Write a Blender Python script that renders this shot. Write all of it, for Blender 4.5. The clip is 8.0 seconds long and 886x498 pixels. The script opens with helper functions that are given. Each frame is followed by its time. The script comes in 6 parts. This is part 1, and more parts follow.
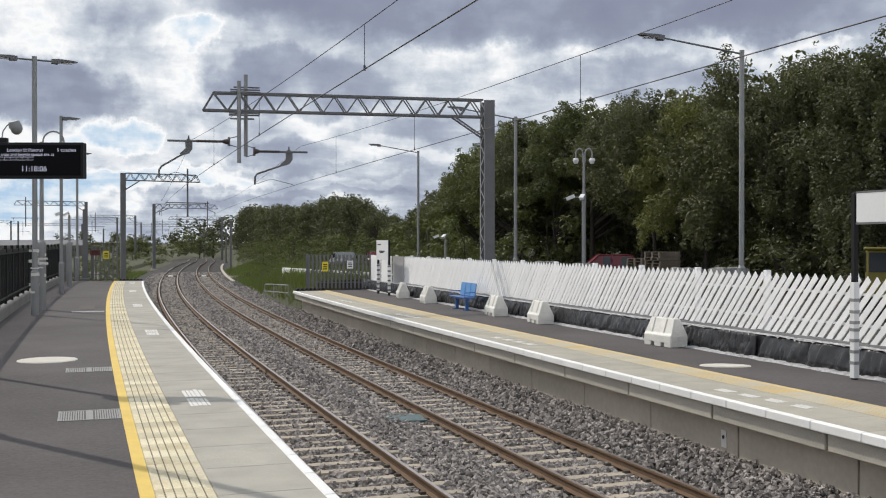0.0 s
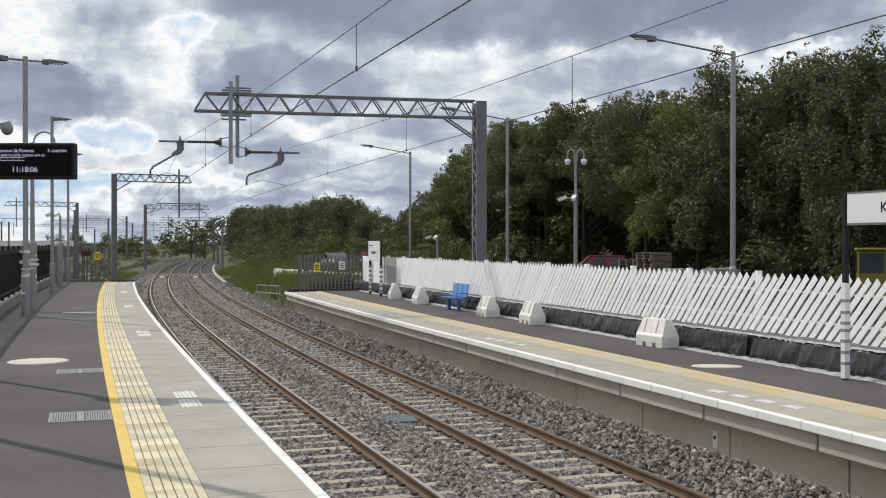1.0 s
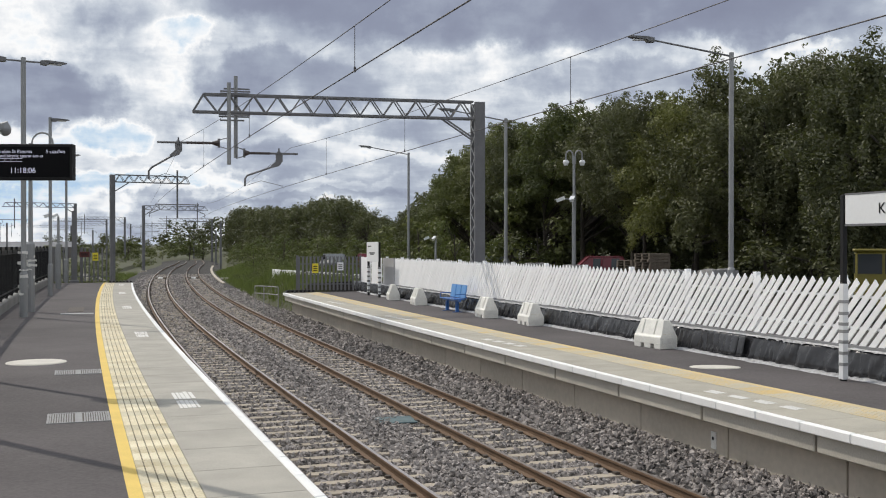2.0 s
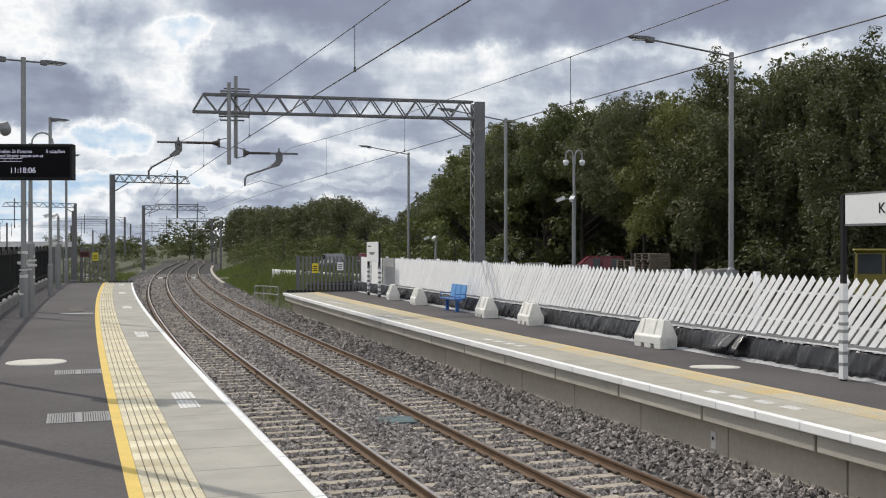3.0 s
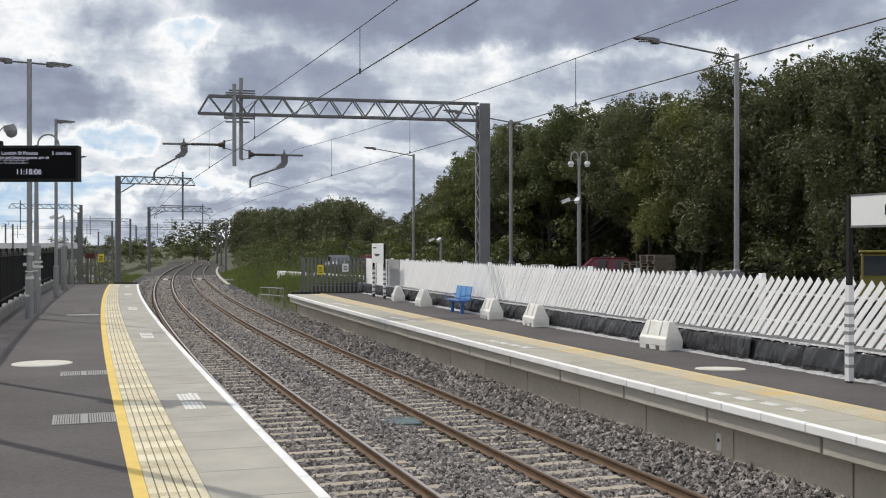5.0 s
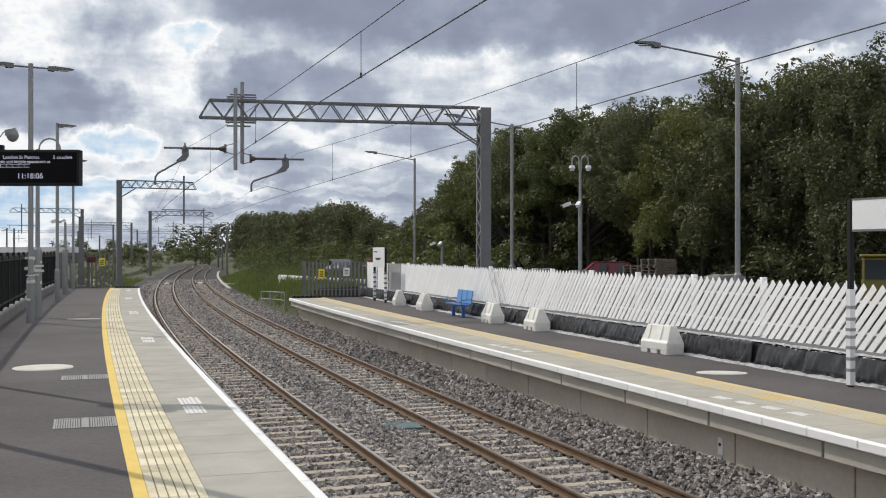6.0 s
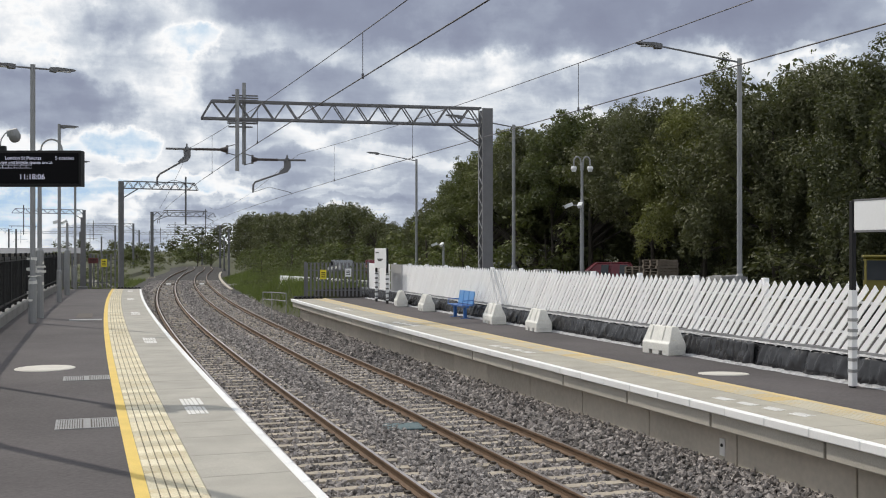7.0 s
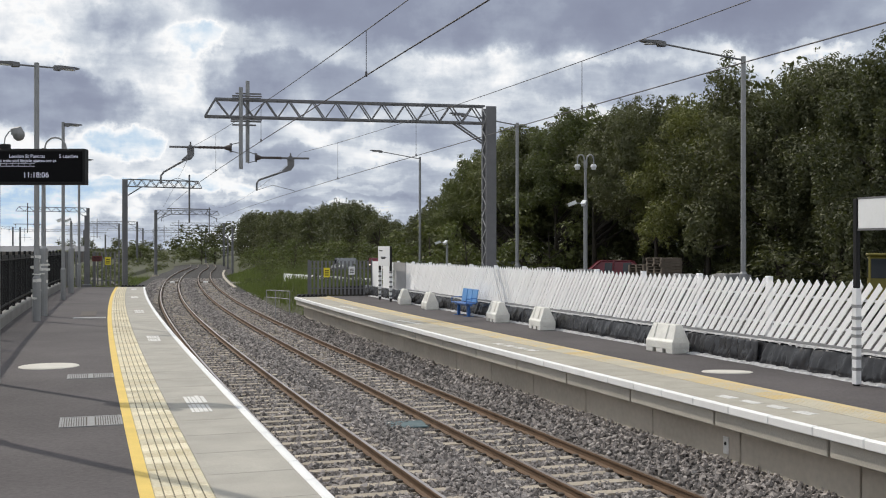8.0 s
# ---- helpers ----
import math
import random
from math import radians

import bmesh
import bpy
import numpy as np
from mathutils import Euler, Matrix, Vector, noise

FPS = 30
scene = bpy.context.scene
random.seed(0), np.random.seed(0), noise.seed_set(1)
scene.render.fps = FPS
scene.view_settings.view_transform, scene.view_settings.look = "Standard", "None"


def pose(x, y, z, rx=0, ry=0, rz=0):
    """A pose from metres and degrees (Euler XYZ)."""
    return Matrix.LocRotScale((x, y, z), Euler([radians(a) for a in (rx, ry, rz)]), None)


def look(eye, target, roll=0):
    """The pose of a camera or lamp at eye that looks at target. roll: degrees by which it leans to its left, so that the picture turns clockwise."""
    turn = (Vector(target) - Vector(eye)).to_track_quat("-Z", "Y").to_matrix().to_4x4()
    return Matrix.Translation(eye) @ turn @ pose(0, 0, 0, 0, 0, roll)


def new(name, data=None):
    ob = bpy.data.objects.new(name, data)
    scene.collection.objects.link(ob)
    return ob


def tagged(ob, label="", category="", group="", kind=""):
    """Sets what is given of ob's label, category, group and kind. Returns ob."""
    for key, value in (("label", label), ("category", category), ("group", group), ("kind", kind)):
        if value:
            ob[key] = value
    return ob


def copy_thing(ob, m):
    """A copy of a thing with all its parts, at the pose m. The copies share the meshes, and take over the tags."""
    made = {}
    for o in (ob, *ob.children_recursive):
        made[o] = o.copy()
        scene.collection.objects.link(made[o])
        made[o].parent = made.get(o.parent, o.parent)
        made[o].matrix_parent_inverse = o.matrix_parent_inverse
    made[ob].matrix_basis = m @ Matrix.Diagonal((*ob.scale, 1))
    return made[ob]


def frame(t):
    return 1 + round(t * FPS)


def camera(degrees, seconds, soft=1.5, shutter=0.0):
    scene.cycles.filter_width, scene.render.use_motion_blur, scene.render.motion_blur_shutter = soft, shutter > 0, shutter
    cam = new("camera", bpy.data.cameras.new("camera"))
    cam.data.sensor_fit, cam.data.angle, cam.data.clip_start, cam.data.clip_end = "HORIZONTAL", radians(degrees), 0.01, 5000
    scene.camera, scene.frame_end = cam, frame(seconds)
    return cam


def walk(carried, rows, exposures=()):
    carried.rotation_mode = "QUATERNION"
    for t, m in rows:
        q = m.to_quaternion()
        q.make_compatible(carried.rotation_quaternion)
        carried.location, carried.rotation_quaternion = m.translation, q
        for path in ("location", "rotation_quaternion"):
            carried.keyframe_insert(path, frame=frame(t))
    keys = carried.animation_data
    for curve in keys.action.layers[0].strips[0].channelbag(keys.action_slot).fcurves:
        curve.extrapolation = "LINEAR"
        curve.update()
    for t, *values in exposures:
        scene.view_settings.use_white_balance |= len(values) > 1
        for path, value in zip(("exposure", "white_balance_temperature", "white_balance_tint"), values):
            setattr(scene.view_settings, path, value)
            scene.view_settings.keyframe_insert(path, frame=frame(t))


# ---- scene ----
# ---- camera ----
cam = camera(45.76, 8.0, soft=1.1)
EYE = (0.0, 0.0, 3.554)


def aim(right, up):
    """Camera pose from its turn to the right and its tilt up, in degrees."""
    return pose(*EYE, 90 + up, 0, -right)


walk(cam, [
    (0.0, aim(19.316, -0.339)), (0.25, aim(19.49, -0.336)), (0.5, aim(19.652, -0.328)), (1.0, aim(19.755, -0.294)),
    (1.5, aim(19.842, -0.242)), (3.0, aim(19.846, -0.248)), (3.5, aim(19.786, -0.256)), (4.0, aim(19.758, -0.258)),
    (4.5, aim(19.640, -0.236)), (6.0, aim(19.512, 0.055)), (6.5, aim(19.464, 0.110)), (7.0, aim(19.418, 0.098)),
    (7.5, aim(19.370, 0.050)), (8.0, aim(19.228, -0.007)),
])

# ---- world, sun, exposure ----
SUN_EL, SUN_AZ = 45.0, -32.0          # degrees; azimuth from +y towards +x


# banks of cloud ahead: (bearing to the right, rise) as tangents, half-width, half-height, thickness
CLOUD_BANKS = ((0.095, 0.228, 0.301, 0.043, 0.15), (-0.185, 0.231, 0.081, 0.022, 0.05), (-0.392, 0.141, 0.094, 0.036, 0.18), (-0.137, 0.153, 0.089, 0.028, 0.11),
               (-0.279, 0.156, 0.054, 0.046, -0.025), (0.025, 0.163, 0.091, 0.018, -0.01), (0.181, 0.155, 0.118, 0.023, 0.075), (-0.013, 0.109, 0.091, 0.019, 0.06),
               (-0.164, 0.089, 0.059, 0.016, 0.07), (-0.247, 0.198, 0.043, 0.015, -0.05), (-0.314, 0.105, 0.054, 0.015, -0.062), (0.345, 0.192, 0.032, 0.009, -0.075),
               (-0.306, 0.077, 0.043, 0.011, 0.0), (-0.363, 0.205, 0.081, 0.022, -0.02), (-0.121, 0.046, 0.172, 0.006, 0.05), (-0.260, 0.064, 0.124, 0.008, -0.06),
               (-0.078, 0.070, 0.108, 0.010, 0.05), (-0.368, 0.042, 0.102, 0.018, -0.065), (0.358, 0.218, 0.113, 0.026, 0.08))


def build_world():
    w = bpy.data.worlds.new("sky")
    scene.world = w
    w.use_nodes = True
    nt = w.node_tree
    nt.nodes.clear()
    N, L = nt.nodes.new, nt.links.new

    def mth(op, a, b=None, c=None):
        n = N("ShaderNodeMath")
        n.operation = op
        for k, v in enumerate((a, b, c)):
            if v is None:
                continue
            if isinstance(v, (int, float)):
                n.inputs[k].default_value = v
            else:
                L(v, n.inputs[k])
        return n.outputs[0]

    out = N("ShaderNodeOutputWorld")
    sky = N("ShaderNodeTexSky")
    sky.sky_type, sky.sun_disc = "NISHITA", False
    sky.sun_elevation, sky.sun_rotation = radians(SUN_EL), radians(SUN_AZ)
    blue = N("ShaderNodeBackground")
    blue.inputs["Strength"].default_value = 0.10
    L(sky.outputs[0], blue.inputs["Color"])
    tc = N("ShaderNodeTexCoord")
    turn = N("ShaderNodeMapping")
    turn.inputs["Rotation"].default_value = (0, 0, radians(19.316))
    L(tc.outputs["Generated"], turn.inputs["Vector"])
    sep = N("ShaderNodeSeparateXYZ")
    L(turn.outputs[0], sep.inputs[0])
    # a flat cloud deck seen in perspective
    up = mth("ADD", mth("MAXIMUM", sep.outputs["Z"], 0.0), 0.16)
    comb = N("ShaderNodeCombineXYZ")
    L(mth("DIVIDE", sep.outputs["X"], up), comb.inputs[0])
    L(mth("DIVIDE", sep.outputs["Y"], up), comb.inputs[1])
    n1 = N("ShaderNodeTexNoise")
    n1.inputs["Scale"].default_value, n1.inputs["Detail"].default_value, n1.inputs["Roughness"].default_value = 3.2, 10, 0.56
    n1.inputs["Distortion"].default_value = 0.15
    off = N("ShaderNodeVectorMath")
    off.operation = "ADD"
    off.inputs[1].default_value = CLOUD_SHIFT
    L(comb.outputs[0], off.inputs[0])
    L(off.outputs[0], n1.inputs["Vector"])
    # ragged outlines of the banks
    n2 = N("ShaderNodeTexNoise")
    n2.inputs["Scale"].default_value, n2.inputs["Detail"].default_value, n2.inputs["Roughness"].default_value = 12.0, 9, 0.60
    L(turn.outputs[0], n2.inputs["Vector"])
    bend = N("ShaderNodeVectorMath")
    bend.operation = "MULTIPLY_ADD"
    bend.inputs[1].default_value = (0.10, 0.10, 0.10)
    L(n2.outputs["Color"], bend.inputs[0])
    L(turn.outputs[0], bend.inputs[2])
    vor = N("ShaderNodeTexVoronoi")
    vor.feature, vor.normalize = "SMOOTH_F1", True
    vor.inputs["Scale"].default_value, vor.inputs["Detail"].default_value, vor.inputs["Roughness"].default_value = 8.0, 3.0, 0.5
    vor.inputs["Smoothness"].default_value = 0.35
    L(bend.outputs[0], vor.inputs["Vector"])
    heap = mth("MULTIPLY", mth("SUBTRACT", 0.42, vor.outputs["Distance"]), 0.6)
    puff = mth("ADD", mth("MULTIPLY", mth("SUBTRACT", n2.outputs[0], 0.5), 0.7), heap)
    thick = mth("ADD", mth("MULTIPLY", mth("SUBTRACT", n1.outputs[0], 0.5), 0.24), 0.445)
    thick = mth("ADD", thick, mth("MULTIPLY", puff, 0.52))
    # the banks' outlines, torn by the same noise
    tear = N("ShaderNodeVectorMath")
    tear.operation = "MULTIPLY_ADD"
    tear.inputs[1].default_value = (0.15, 0.0, 0.085)
    mid = N("ShaderNodeVectorMath")
    mid.operation = "SUBTRACT"
    mid.inputs[1].default_value = (0.5, 0.5, 0.5)
    L(n2.outputs["Color"], mid.inputs[0])
    L(mid.outputs[0], tear.inputs[0])
    L(turn.outputs[0], tear.inputs[2])
    torn = N("ShaderNodeSeparateXYZ")
    L(tear.outputs[0], torn.inputs[0])
    for u, v, su, sv, a in CLOUD_BANKS:
        c = Vector((u, 1.0, v)).normalized()
        dx = mth("DIVIDE", mth("SUBTRACT", torn.outputs["X"], c.x), su)
        dz = mth("DIVIDE", mth("SUBTRACT", torn.outputs["Z"], c.z), sv)
        dy = mth("DIVIDE", mth("SUBTRACT", sep.outputs["Y"], c.y), 0.5)
        r2 = mth("ADD", mth("ADD", mth("MULTIPLY", dx, dx), mth("MULTIPLY", dz, dz)), mth("MULTIPLY", dy, dy))
        r2 = mth("ADD", r2, mth("MULTIPLY", puff, 1.3))
        g = N("ShaderNodeMapRange")
        g.interpolation_type = "SMOOTHSTEP"
        g.inputs["From Min"].default_value, g.inputs["From Max"].default_value = 0.45, 1.30
        g.inputs["To Min"].default_value, g.inputs["To Max"].default_value = a, 0.0
        L(r2, g.inputs["Value"])
        thick = mth("ADD", thick, g.outputs[0])
    ramp = N("ShaderNodeValToRGB")
    cr = ramp.color_ramp
    cr.elements[0].position, cr.elements[0].color = 0.345, (0.46, 0.63, 0.82, 1)
    cr.elements[1].position, cr.elements[1].color = 0.78, (0.235, 0.258, 0.355, 1)
    for p, c in ((0.385, (0.64, 0.76, 0.88, 1)), (0.42, (0.86, 0.91, 0.96, 1)), (0.44, (1.0, 1.0, 1.0, 1)), (0.465, (0.82, 0.85, 0.89, 1)), (0.50, (0.62, 0.67, 0.74, 1)), (0.535, (0.48, 0.53, 0.62, 1)), (0.58, (0.37, 0.415, 0.515, 1)), (0.65, (0.285, 0.318, 0.42, 1))):
        e = cr.elements.new(p)
        e.color = c
    L(thick, ramp.inputs[0])
    mask = N("ShaderNodeMapRange")
    mask.inputs["From Min"].default_value, mask.inputs["From Max"].default_value = 0.24, 0.33
    L(thick, mask.inputs["Value"])
    cloud = N("ShaderNodeBackground")
    cloud.inputs["Strength"].default_value = 1.26
    L(ramp.outputs[0], cloud.inputs["Color"])
    mix = N("ShaderNodeMixShader")
    L(mask.outputs[0], mix.inputs[0])
    L(blue.outputs[0], mix.inputs[1])
    L(cloud.outputs[0], mix.inputs[2])
    L(mix.outputs[0], out.inputs[0])


CLOUD_SHIFT = (3.1, 1.7, 0.0)
build_world()
sun = new("sun", bpy.data.lights.new("sun", "SUN"))
sun.data.energy, sun.data.angle, sun.data.color = 3.05, radians(0.6), (1.0, 0.93, 0.83)
_az, _el = radians(SUN_AZ), radians(SUN_EL)
sun.matrix_world = look((math.sin(_az) * 60, math.cos(_az) * 60, math.tan(_el) * 60), (0, 0, 0))
scene.view_settings.exposure = -0.36


# ---- materials ----
def mat(name, col, rough=0.8, var=0.25, scale=3.0, fine=40.0, bump=0.3, metal=0.0, tint=None, rand=0.0, bump_dist=0.01, spec=0.5, detail=6, island=True, ramp_at=(0.30, 0.70)):
    """Procedural surface: broad stains, fine grain and relief in real-world size; rand varies each object or island a little."""
    m = bpy.data.materials.new(name)
    m.use_nodes = True
    nt = m.node_tree
    N, L = nt.nodes.new, nt.links.new
    b = nt.nodes["Principled BSDF"]
    b.inputs["Roughness"].default_value, b.inputs["Metallic"].default_value = rough, metal
    b.inputs["Specular IOR Level"].default_value = spec
    tc = N("ShaderNodeTexCoord")
    big, small = N("ShaderNodeTexNoise"), N("ShaderNodeTexNoise")
    place = tc.outputs["Object"]
    if rand:
        # no two alike pieces carry the same stains
        who, shift = N("ShaderNodeObjectInfo"), N("ShaderNodeVectorMath")
        shift.operation = "MULTIPLY_ADD"
        shift.inputs[1].default_value = (37.0, 53.0, 71.0)
        L(who.outputs["Random"], shift.inputs[0])
        L(place, shift.inputs[2])
        place = shift.outputs[0]
    for n, s, d in ((big, scale, detail), (small, fine, 3)):
        n.inputs["Scale"].default_value, n.inputs["Detail"].default_value = s, d
        L(place, n.inputs["Vector"])
    mixn = N("ShaderNodeMix")
    mixn.inputs[0].default_value = 0.45
    L(big.outputs[0], mixn.inputs[2])
    L(small.outputs[0], mixn.inputs[3])
    ramp = N("ShaderNodeValToRGB")
    t = tint or tuple(c * (1 - var) for c in col)
    hi = tuple(min(1, c * (1 + var * 0.6)) for c in col)
    ramp.color_ramp.elements[0].position, ramp.color_ramp.elements[0].color = ramp_at[0], (*t, 1)
    ramp.color_ramp.elements[1].position, ramp.color_ramp.elements[1].color = ramp_at[1], (*hi, 1)
    L(mixn.outputs[0], ramp.inputs[0])
    last = ramp.outputs[0]
    if rand:
        info = N("ShaderNodeObjectInfo")
        geo = N("ShaderNodeNewGeometry")
        addr = N("ShaderNodeMath")
        addr.operation = "ADD"
        L(info.outputs["Random"], addr.inputs[0])
        if island:
            L(geo.outputs["Random Per Island"], addr.inputs[1])
        else:
            addr.inputs[1].default_value = 0.0
        fr = N("ShaderNodeMath")
        fr.operation = "FRACT"
        L(addr.outputs[0], fr.inputs[0])
        mr = N("ShaderNodeMapRange")
        mr.inputs["To Min"].default_value, mr.inputs["To Max"].default_value = 1 - rand, 1 + rand
        L(fr.outputs[0], mr.inputs["Value"])
        hsv = N("ShaderNodeHueSaturation")
        L(mr.outputs[0], hsv.inputs["Value"])
        L(last, hsv.inputs["Color"])
        last = hsv.outputs[0]
    L(last, b.inputs["Base Color"])
    if bump:
        bn = N("ShaderNodeBump")
        bn.inputs["Strength"].default_value, bn.inputs["Distance"].default_value = bump, bump_dist
        L(mixn.outputs[0], bn.inputs["Height"])
        L(bn.outputs[0], b.inputs["Normal"])
    return m


def leaf_mat(name, col):
    m = mat(name, col, 0.62, 0.35, 0.35, 6.0, 0.0, rand=0.30, spec=0.35)
    nt = m.node_tree
    b = nt.nodes["Principled BSDF"]
    # every plant a little different in tone
    old = b.inputs["Base Color"].links[0].from_socket
    info = nt.nodes.new("ShaderNodeObjectInfo")
    tone = nt.nodes.new("ShaderNodeMapRange")
    tone.inputs["To Min"].default_value, tone.inputs["To Max"].default_value = 0.78, 1.45
    nt.links.new(info.outputs["Random"], tone.inputs["Value"])
    hue = nt.nodes.new("ShaderNodeMapRange")
    hue.inputs["To Min"].default_value, hue.inputs["To Max"].default_value = 0.503, 0.478
    nt.links.new(info.outputs["Random"], hue.inputs["Value"])
    hs = nt.nodes.new("ShaderNodeHueSaturation")
    nt.links.new(tone.outputs[0], hs.inputs["Value"])
    nt.links.new(hue.outputs[0], hs.inputs["Hue"])
    nt.links.new(old, hs.inputs["Color"])
    nt.links.new(hs.outputs[0], b.inputs["Base Color"])
    tr = nt.nodes.new("ShaderNodeBsdfTranslucent")
    tr.inputs["Color"].default_value = (col[0] * 1.6, col[1] * 1.7, col[2] * 0.8, 1)
    mx = nt.nodes.new("ShaderNodeMixShader")
    mx.inputs[0].default_value = 0.22
    nt.links.new(b.outputs[0], mx.inputs[1])
    nt.links.new(tr.outputs[0], mx.inputs[2])
    nt.links.new(mx.outputs[0], nt.nodes["Material Output"].inputs[0])
    return m


def glow(name, col, strength):
    m = bpy.data.materials.new(name)
    m.use_nodes = True
    b = m.node_tree.nodes["Principled BSDF"]
    b.inputs["Base Color"].default_value = (0.02, 0.02, 0.02, 1)
    b.inputs["Emission Color"].default_value = (*col, 1)
    b.inputs["Emission Strength"].default_value = strength
    return m


M_ASPHALT = mat("asphalt", (0.087, 0.077, 0.078), 0.9, 0.45, 0.45, 22, 0.6, bump_dist=0.006)
M_COPING = mat("coping_concrete", (0.39, 0.37, 0.325), 0.85, 0.24, 1.6, 60, 0.25, rand=0.06, bump_dist=0.003)
M_TACTILE = mat("tactile_concrete", (0.66, 0.61, 0.47), 0.85, 0.22, 1.6, 45, 0.4, tint=(0.50, 0.42, 0.26), rand=0.15, bump_dist=0.003, island=False, ramp_at=(0.36, 0.60))
M_TACTILE_GROOVE = mat("tactile_grooves", (0.42, 0.375, 0.265), 0.9, 0.25, 2.0, 60, 0.3, rand=0.1, bump_dist=0.003, island=False)
# near-black colour that paints the studs' shade into the grooves
M_GROOVE_SHADE = mat("groove_shade", (0.11, 0.095, 0.065), 0.95, 0.3, 9.0, 60, 0.2)
M_TACTILE_GREY = mat("worn_tactile_concrete", (0.47, 0.435, 0.345), 0.85, 0.10, 0.7, 30, 0.3, tint=(0.58, 0.43, 0.19), rand=0.04, bump_dist=0.003, island=False, ramp_at=(0.40, 0.54))
M_COPING_WARM = mat("warm_coping_concrete", (0.40, 0.375, 0.315), 0.85, 0.25, 1.6, 60, 0.25, rand=0.05, bump_dist=0.003)
M_YELLOW_FADED = mat("faded_yellow_paint", (0.70, 0.51, 0.19), 0.75, 0.12, 1.3, 50, 0.2, tint=(0.46, 0.40, 0.27), bump_dist=0.002)
M_YELLOW = mat("yellow_paint", (0.74, 0.53, 0.125), 0.7, 0.16, 2.5, 50, 0.2, bump_dist=0.002)
M_WHITE = mat("white_paint", (0.84, 0.84, 0.83), 0.6, 0.08, 2.0, 40, 0.15, bump_dist=0.002, rand=0.04)
M_WORN_WHITE = mat("worn_white_paint", (0.72, 0.71, 0.68), 0.7, 0.2, 6, 60, 0.2, bump_dist=0.002)
M_FENCE = mat("fence_white_paint", (0.95, 0.95, 0.955), 0.5, 0.05, 1.6, 30, 0.2, bump_dist=0.003, rand=0.03)
M_BOARD_GREY = mat("grey_board", (0.40, 0.40, 0.41), 0.7, 0.12, 1.5, 40, 0.1)
M_CONC = mat("wall_concrete", (0.47, 0.42, 0.35), 0.9, 0.17, 0.9, 9, 0.12, rand=0.08, bump_dist=0.003)
M_BEAM = mat("beam_concrete", (0.46, 0.43, 0.375), 0.88, 0.2, 1.2, 40, 0.2, rand=0.05, bump_dist=0.003)
# bed darker than its stones: the shade in the gaps, put into its colour
M_BALLAST_GAP_SHADE = mat("ballast_bed", (0.042, 0.039, 0.037), 0.95, 0.6, 9.0, 22, 1.0, bump_dist=0.05)
M_STONE = mat("ballast_stone", (0.29, 0.264, 0.248), 0.9, 0.30, 6.0, 40, 0.3, rand=0.60, bump_dist=0.005)
M_SLEEPER = mat("sleeper_concrete", (0.38, 0.33, 0.265), 0.9, 0.25, 3.0, 40, 0.35, rand=0.12, bump_dist=0.004)
M_RUST = mat("rail_rust", (0.15, 0.093, 0.055), 0.8, 0.3, 3.0, 60, 0.3, bump_dist=0.002)
M_RAILBRIGHT = mat("polished_rail_head", (0.52, 0.47, 0.44), 0.33, 0.2, 1.0, 30, 0.05, metal=0.8)
M_RAILTOP = mat("rail_head_steel", (0.30, 0.25, 0.22), 0.42, 0.25, 1.0, 30, 0.05, metal=0.8)
M_CLIP = mat("clip_steel", (0.075, 0.06, 0.048), 0.75, 0.3, 20, 80, 0.2)
M_GALV = mat("galvanised_steel", (0.29, 0.295, 0.30), 0.5, 0.18, 2.0, 30, 0.1, metal=0.35)
M_GALV_DARK = mat("dark_steel", (0.17, 0.17, 0.178), 0.6, 0.25, 2.0, 30, 0.15, metal=0.3)
M_BLACK = mat("black_paint", (0.014, 0.014, 0.015), 0.55, 0.3, 3.0, 40, 0.1, spec=0.25)
M_SCREEN = mat("screen_black", (0.006, 0.006, 0.007), 0.6, 0.2, 3.0, 40, 0.0, spec=0.08)
M_SHEET = mat("black_sheeting", (0.030, 0.030, 0.033), 0.27, 0.4, 3.0, 7, 0.5, bump_dist=0.035, spec=0.55)
M_SHEET_EDGE = mat("sheet_dusty_edge", (0.50, 0.50, 0.51), 0.4, 0.7, 9.0, 40, 0.8, tint=(0.10, 0.10, 0.11), bump_dist=0.03)
M_BARRIER = mat("barrier_plastic", (0.76, 0.75, 0.70), 0.5, 0.2, 3.0, 30, 0.15, rand=0.05)
M_BARRIER_DIRTY = mat("yellowed_plastic", (0.60, 0.55, 0.42), 0.6, 0.35, 5.0, 30, 0.2, tint=(0.40, 0.33, 0.20), rand=0.1)
M_FRINGE = mat("pale_torn_plastic", (0.55, 0.55, 0.56), 0.5, 0.5, 8.0, 40, 0.5, tint=(0.10, 0.10, 0.11), bump_dist=0.01)
M_BLUE = mat("bench_blue", (0.035, 0.14, 0.42), 0.4, 0.2, 3.0, 30, 0.1)
M_BLUE_LIGHT = mat("bench_blue_back", (0.10, 0.29, 0.60), 0.4, 0.2, 3.0, 30, 0.1)
# kerb tone lowered so that its colour carries the fence's shadow
M_KERB_SHADED = mat("shaded_kerb_concrete", (0.24, 0.23, 0.215), 0.9, 0.3, 1.2, 40, 0.3, bump_dist=0.004)
M_CARGREY = mat("car_silver", (0.22, 0.23, 0.24), 0.3, 0.1, 2.0, 20, 0.0, metal=0.4)
M_SIGN = mat("sign_white", (0.78, 0.79, 0.80), 0.4, 0.05, 1.0, 20, 0.05)
M_SIGN_YELLOW = mat("sign_yellow", (0.72, 0.60, 0.03), 0.45, 0.1, 3.0, 20, 0.05)
M_RED_SIGN = mat("sign_red", (0.12, 0.025, 0.025), 0.5, 0.1, 3.0, 20, 0.05)
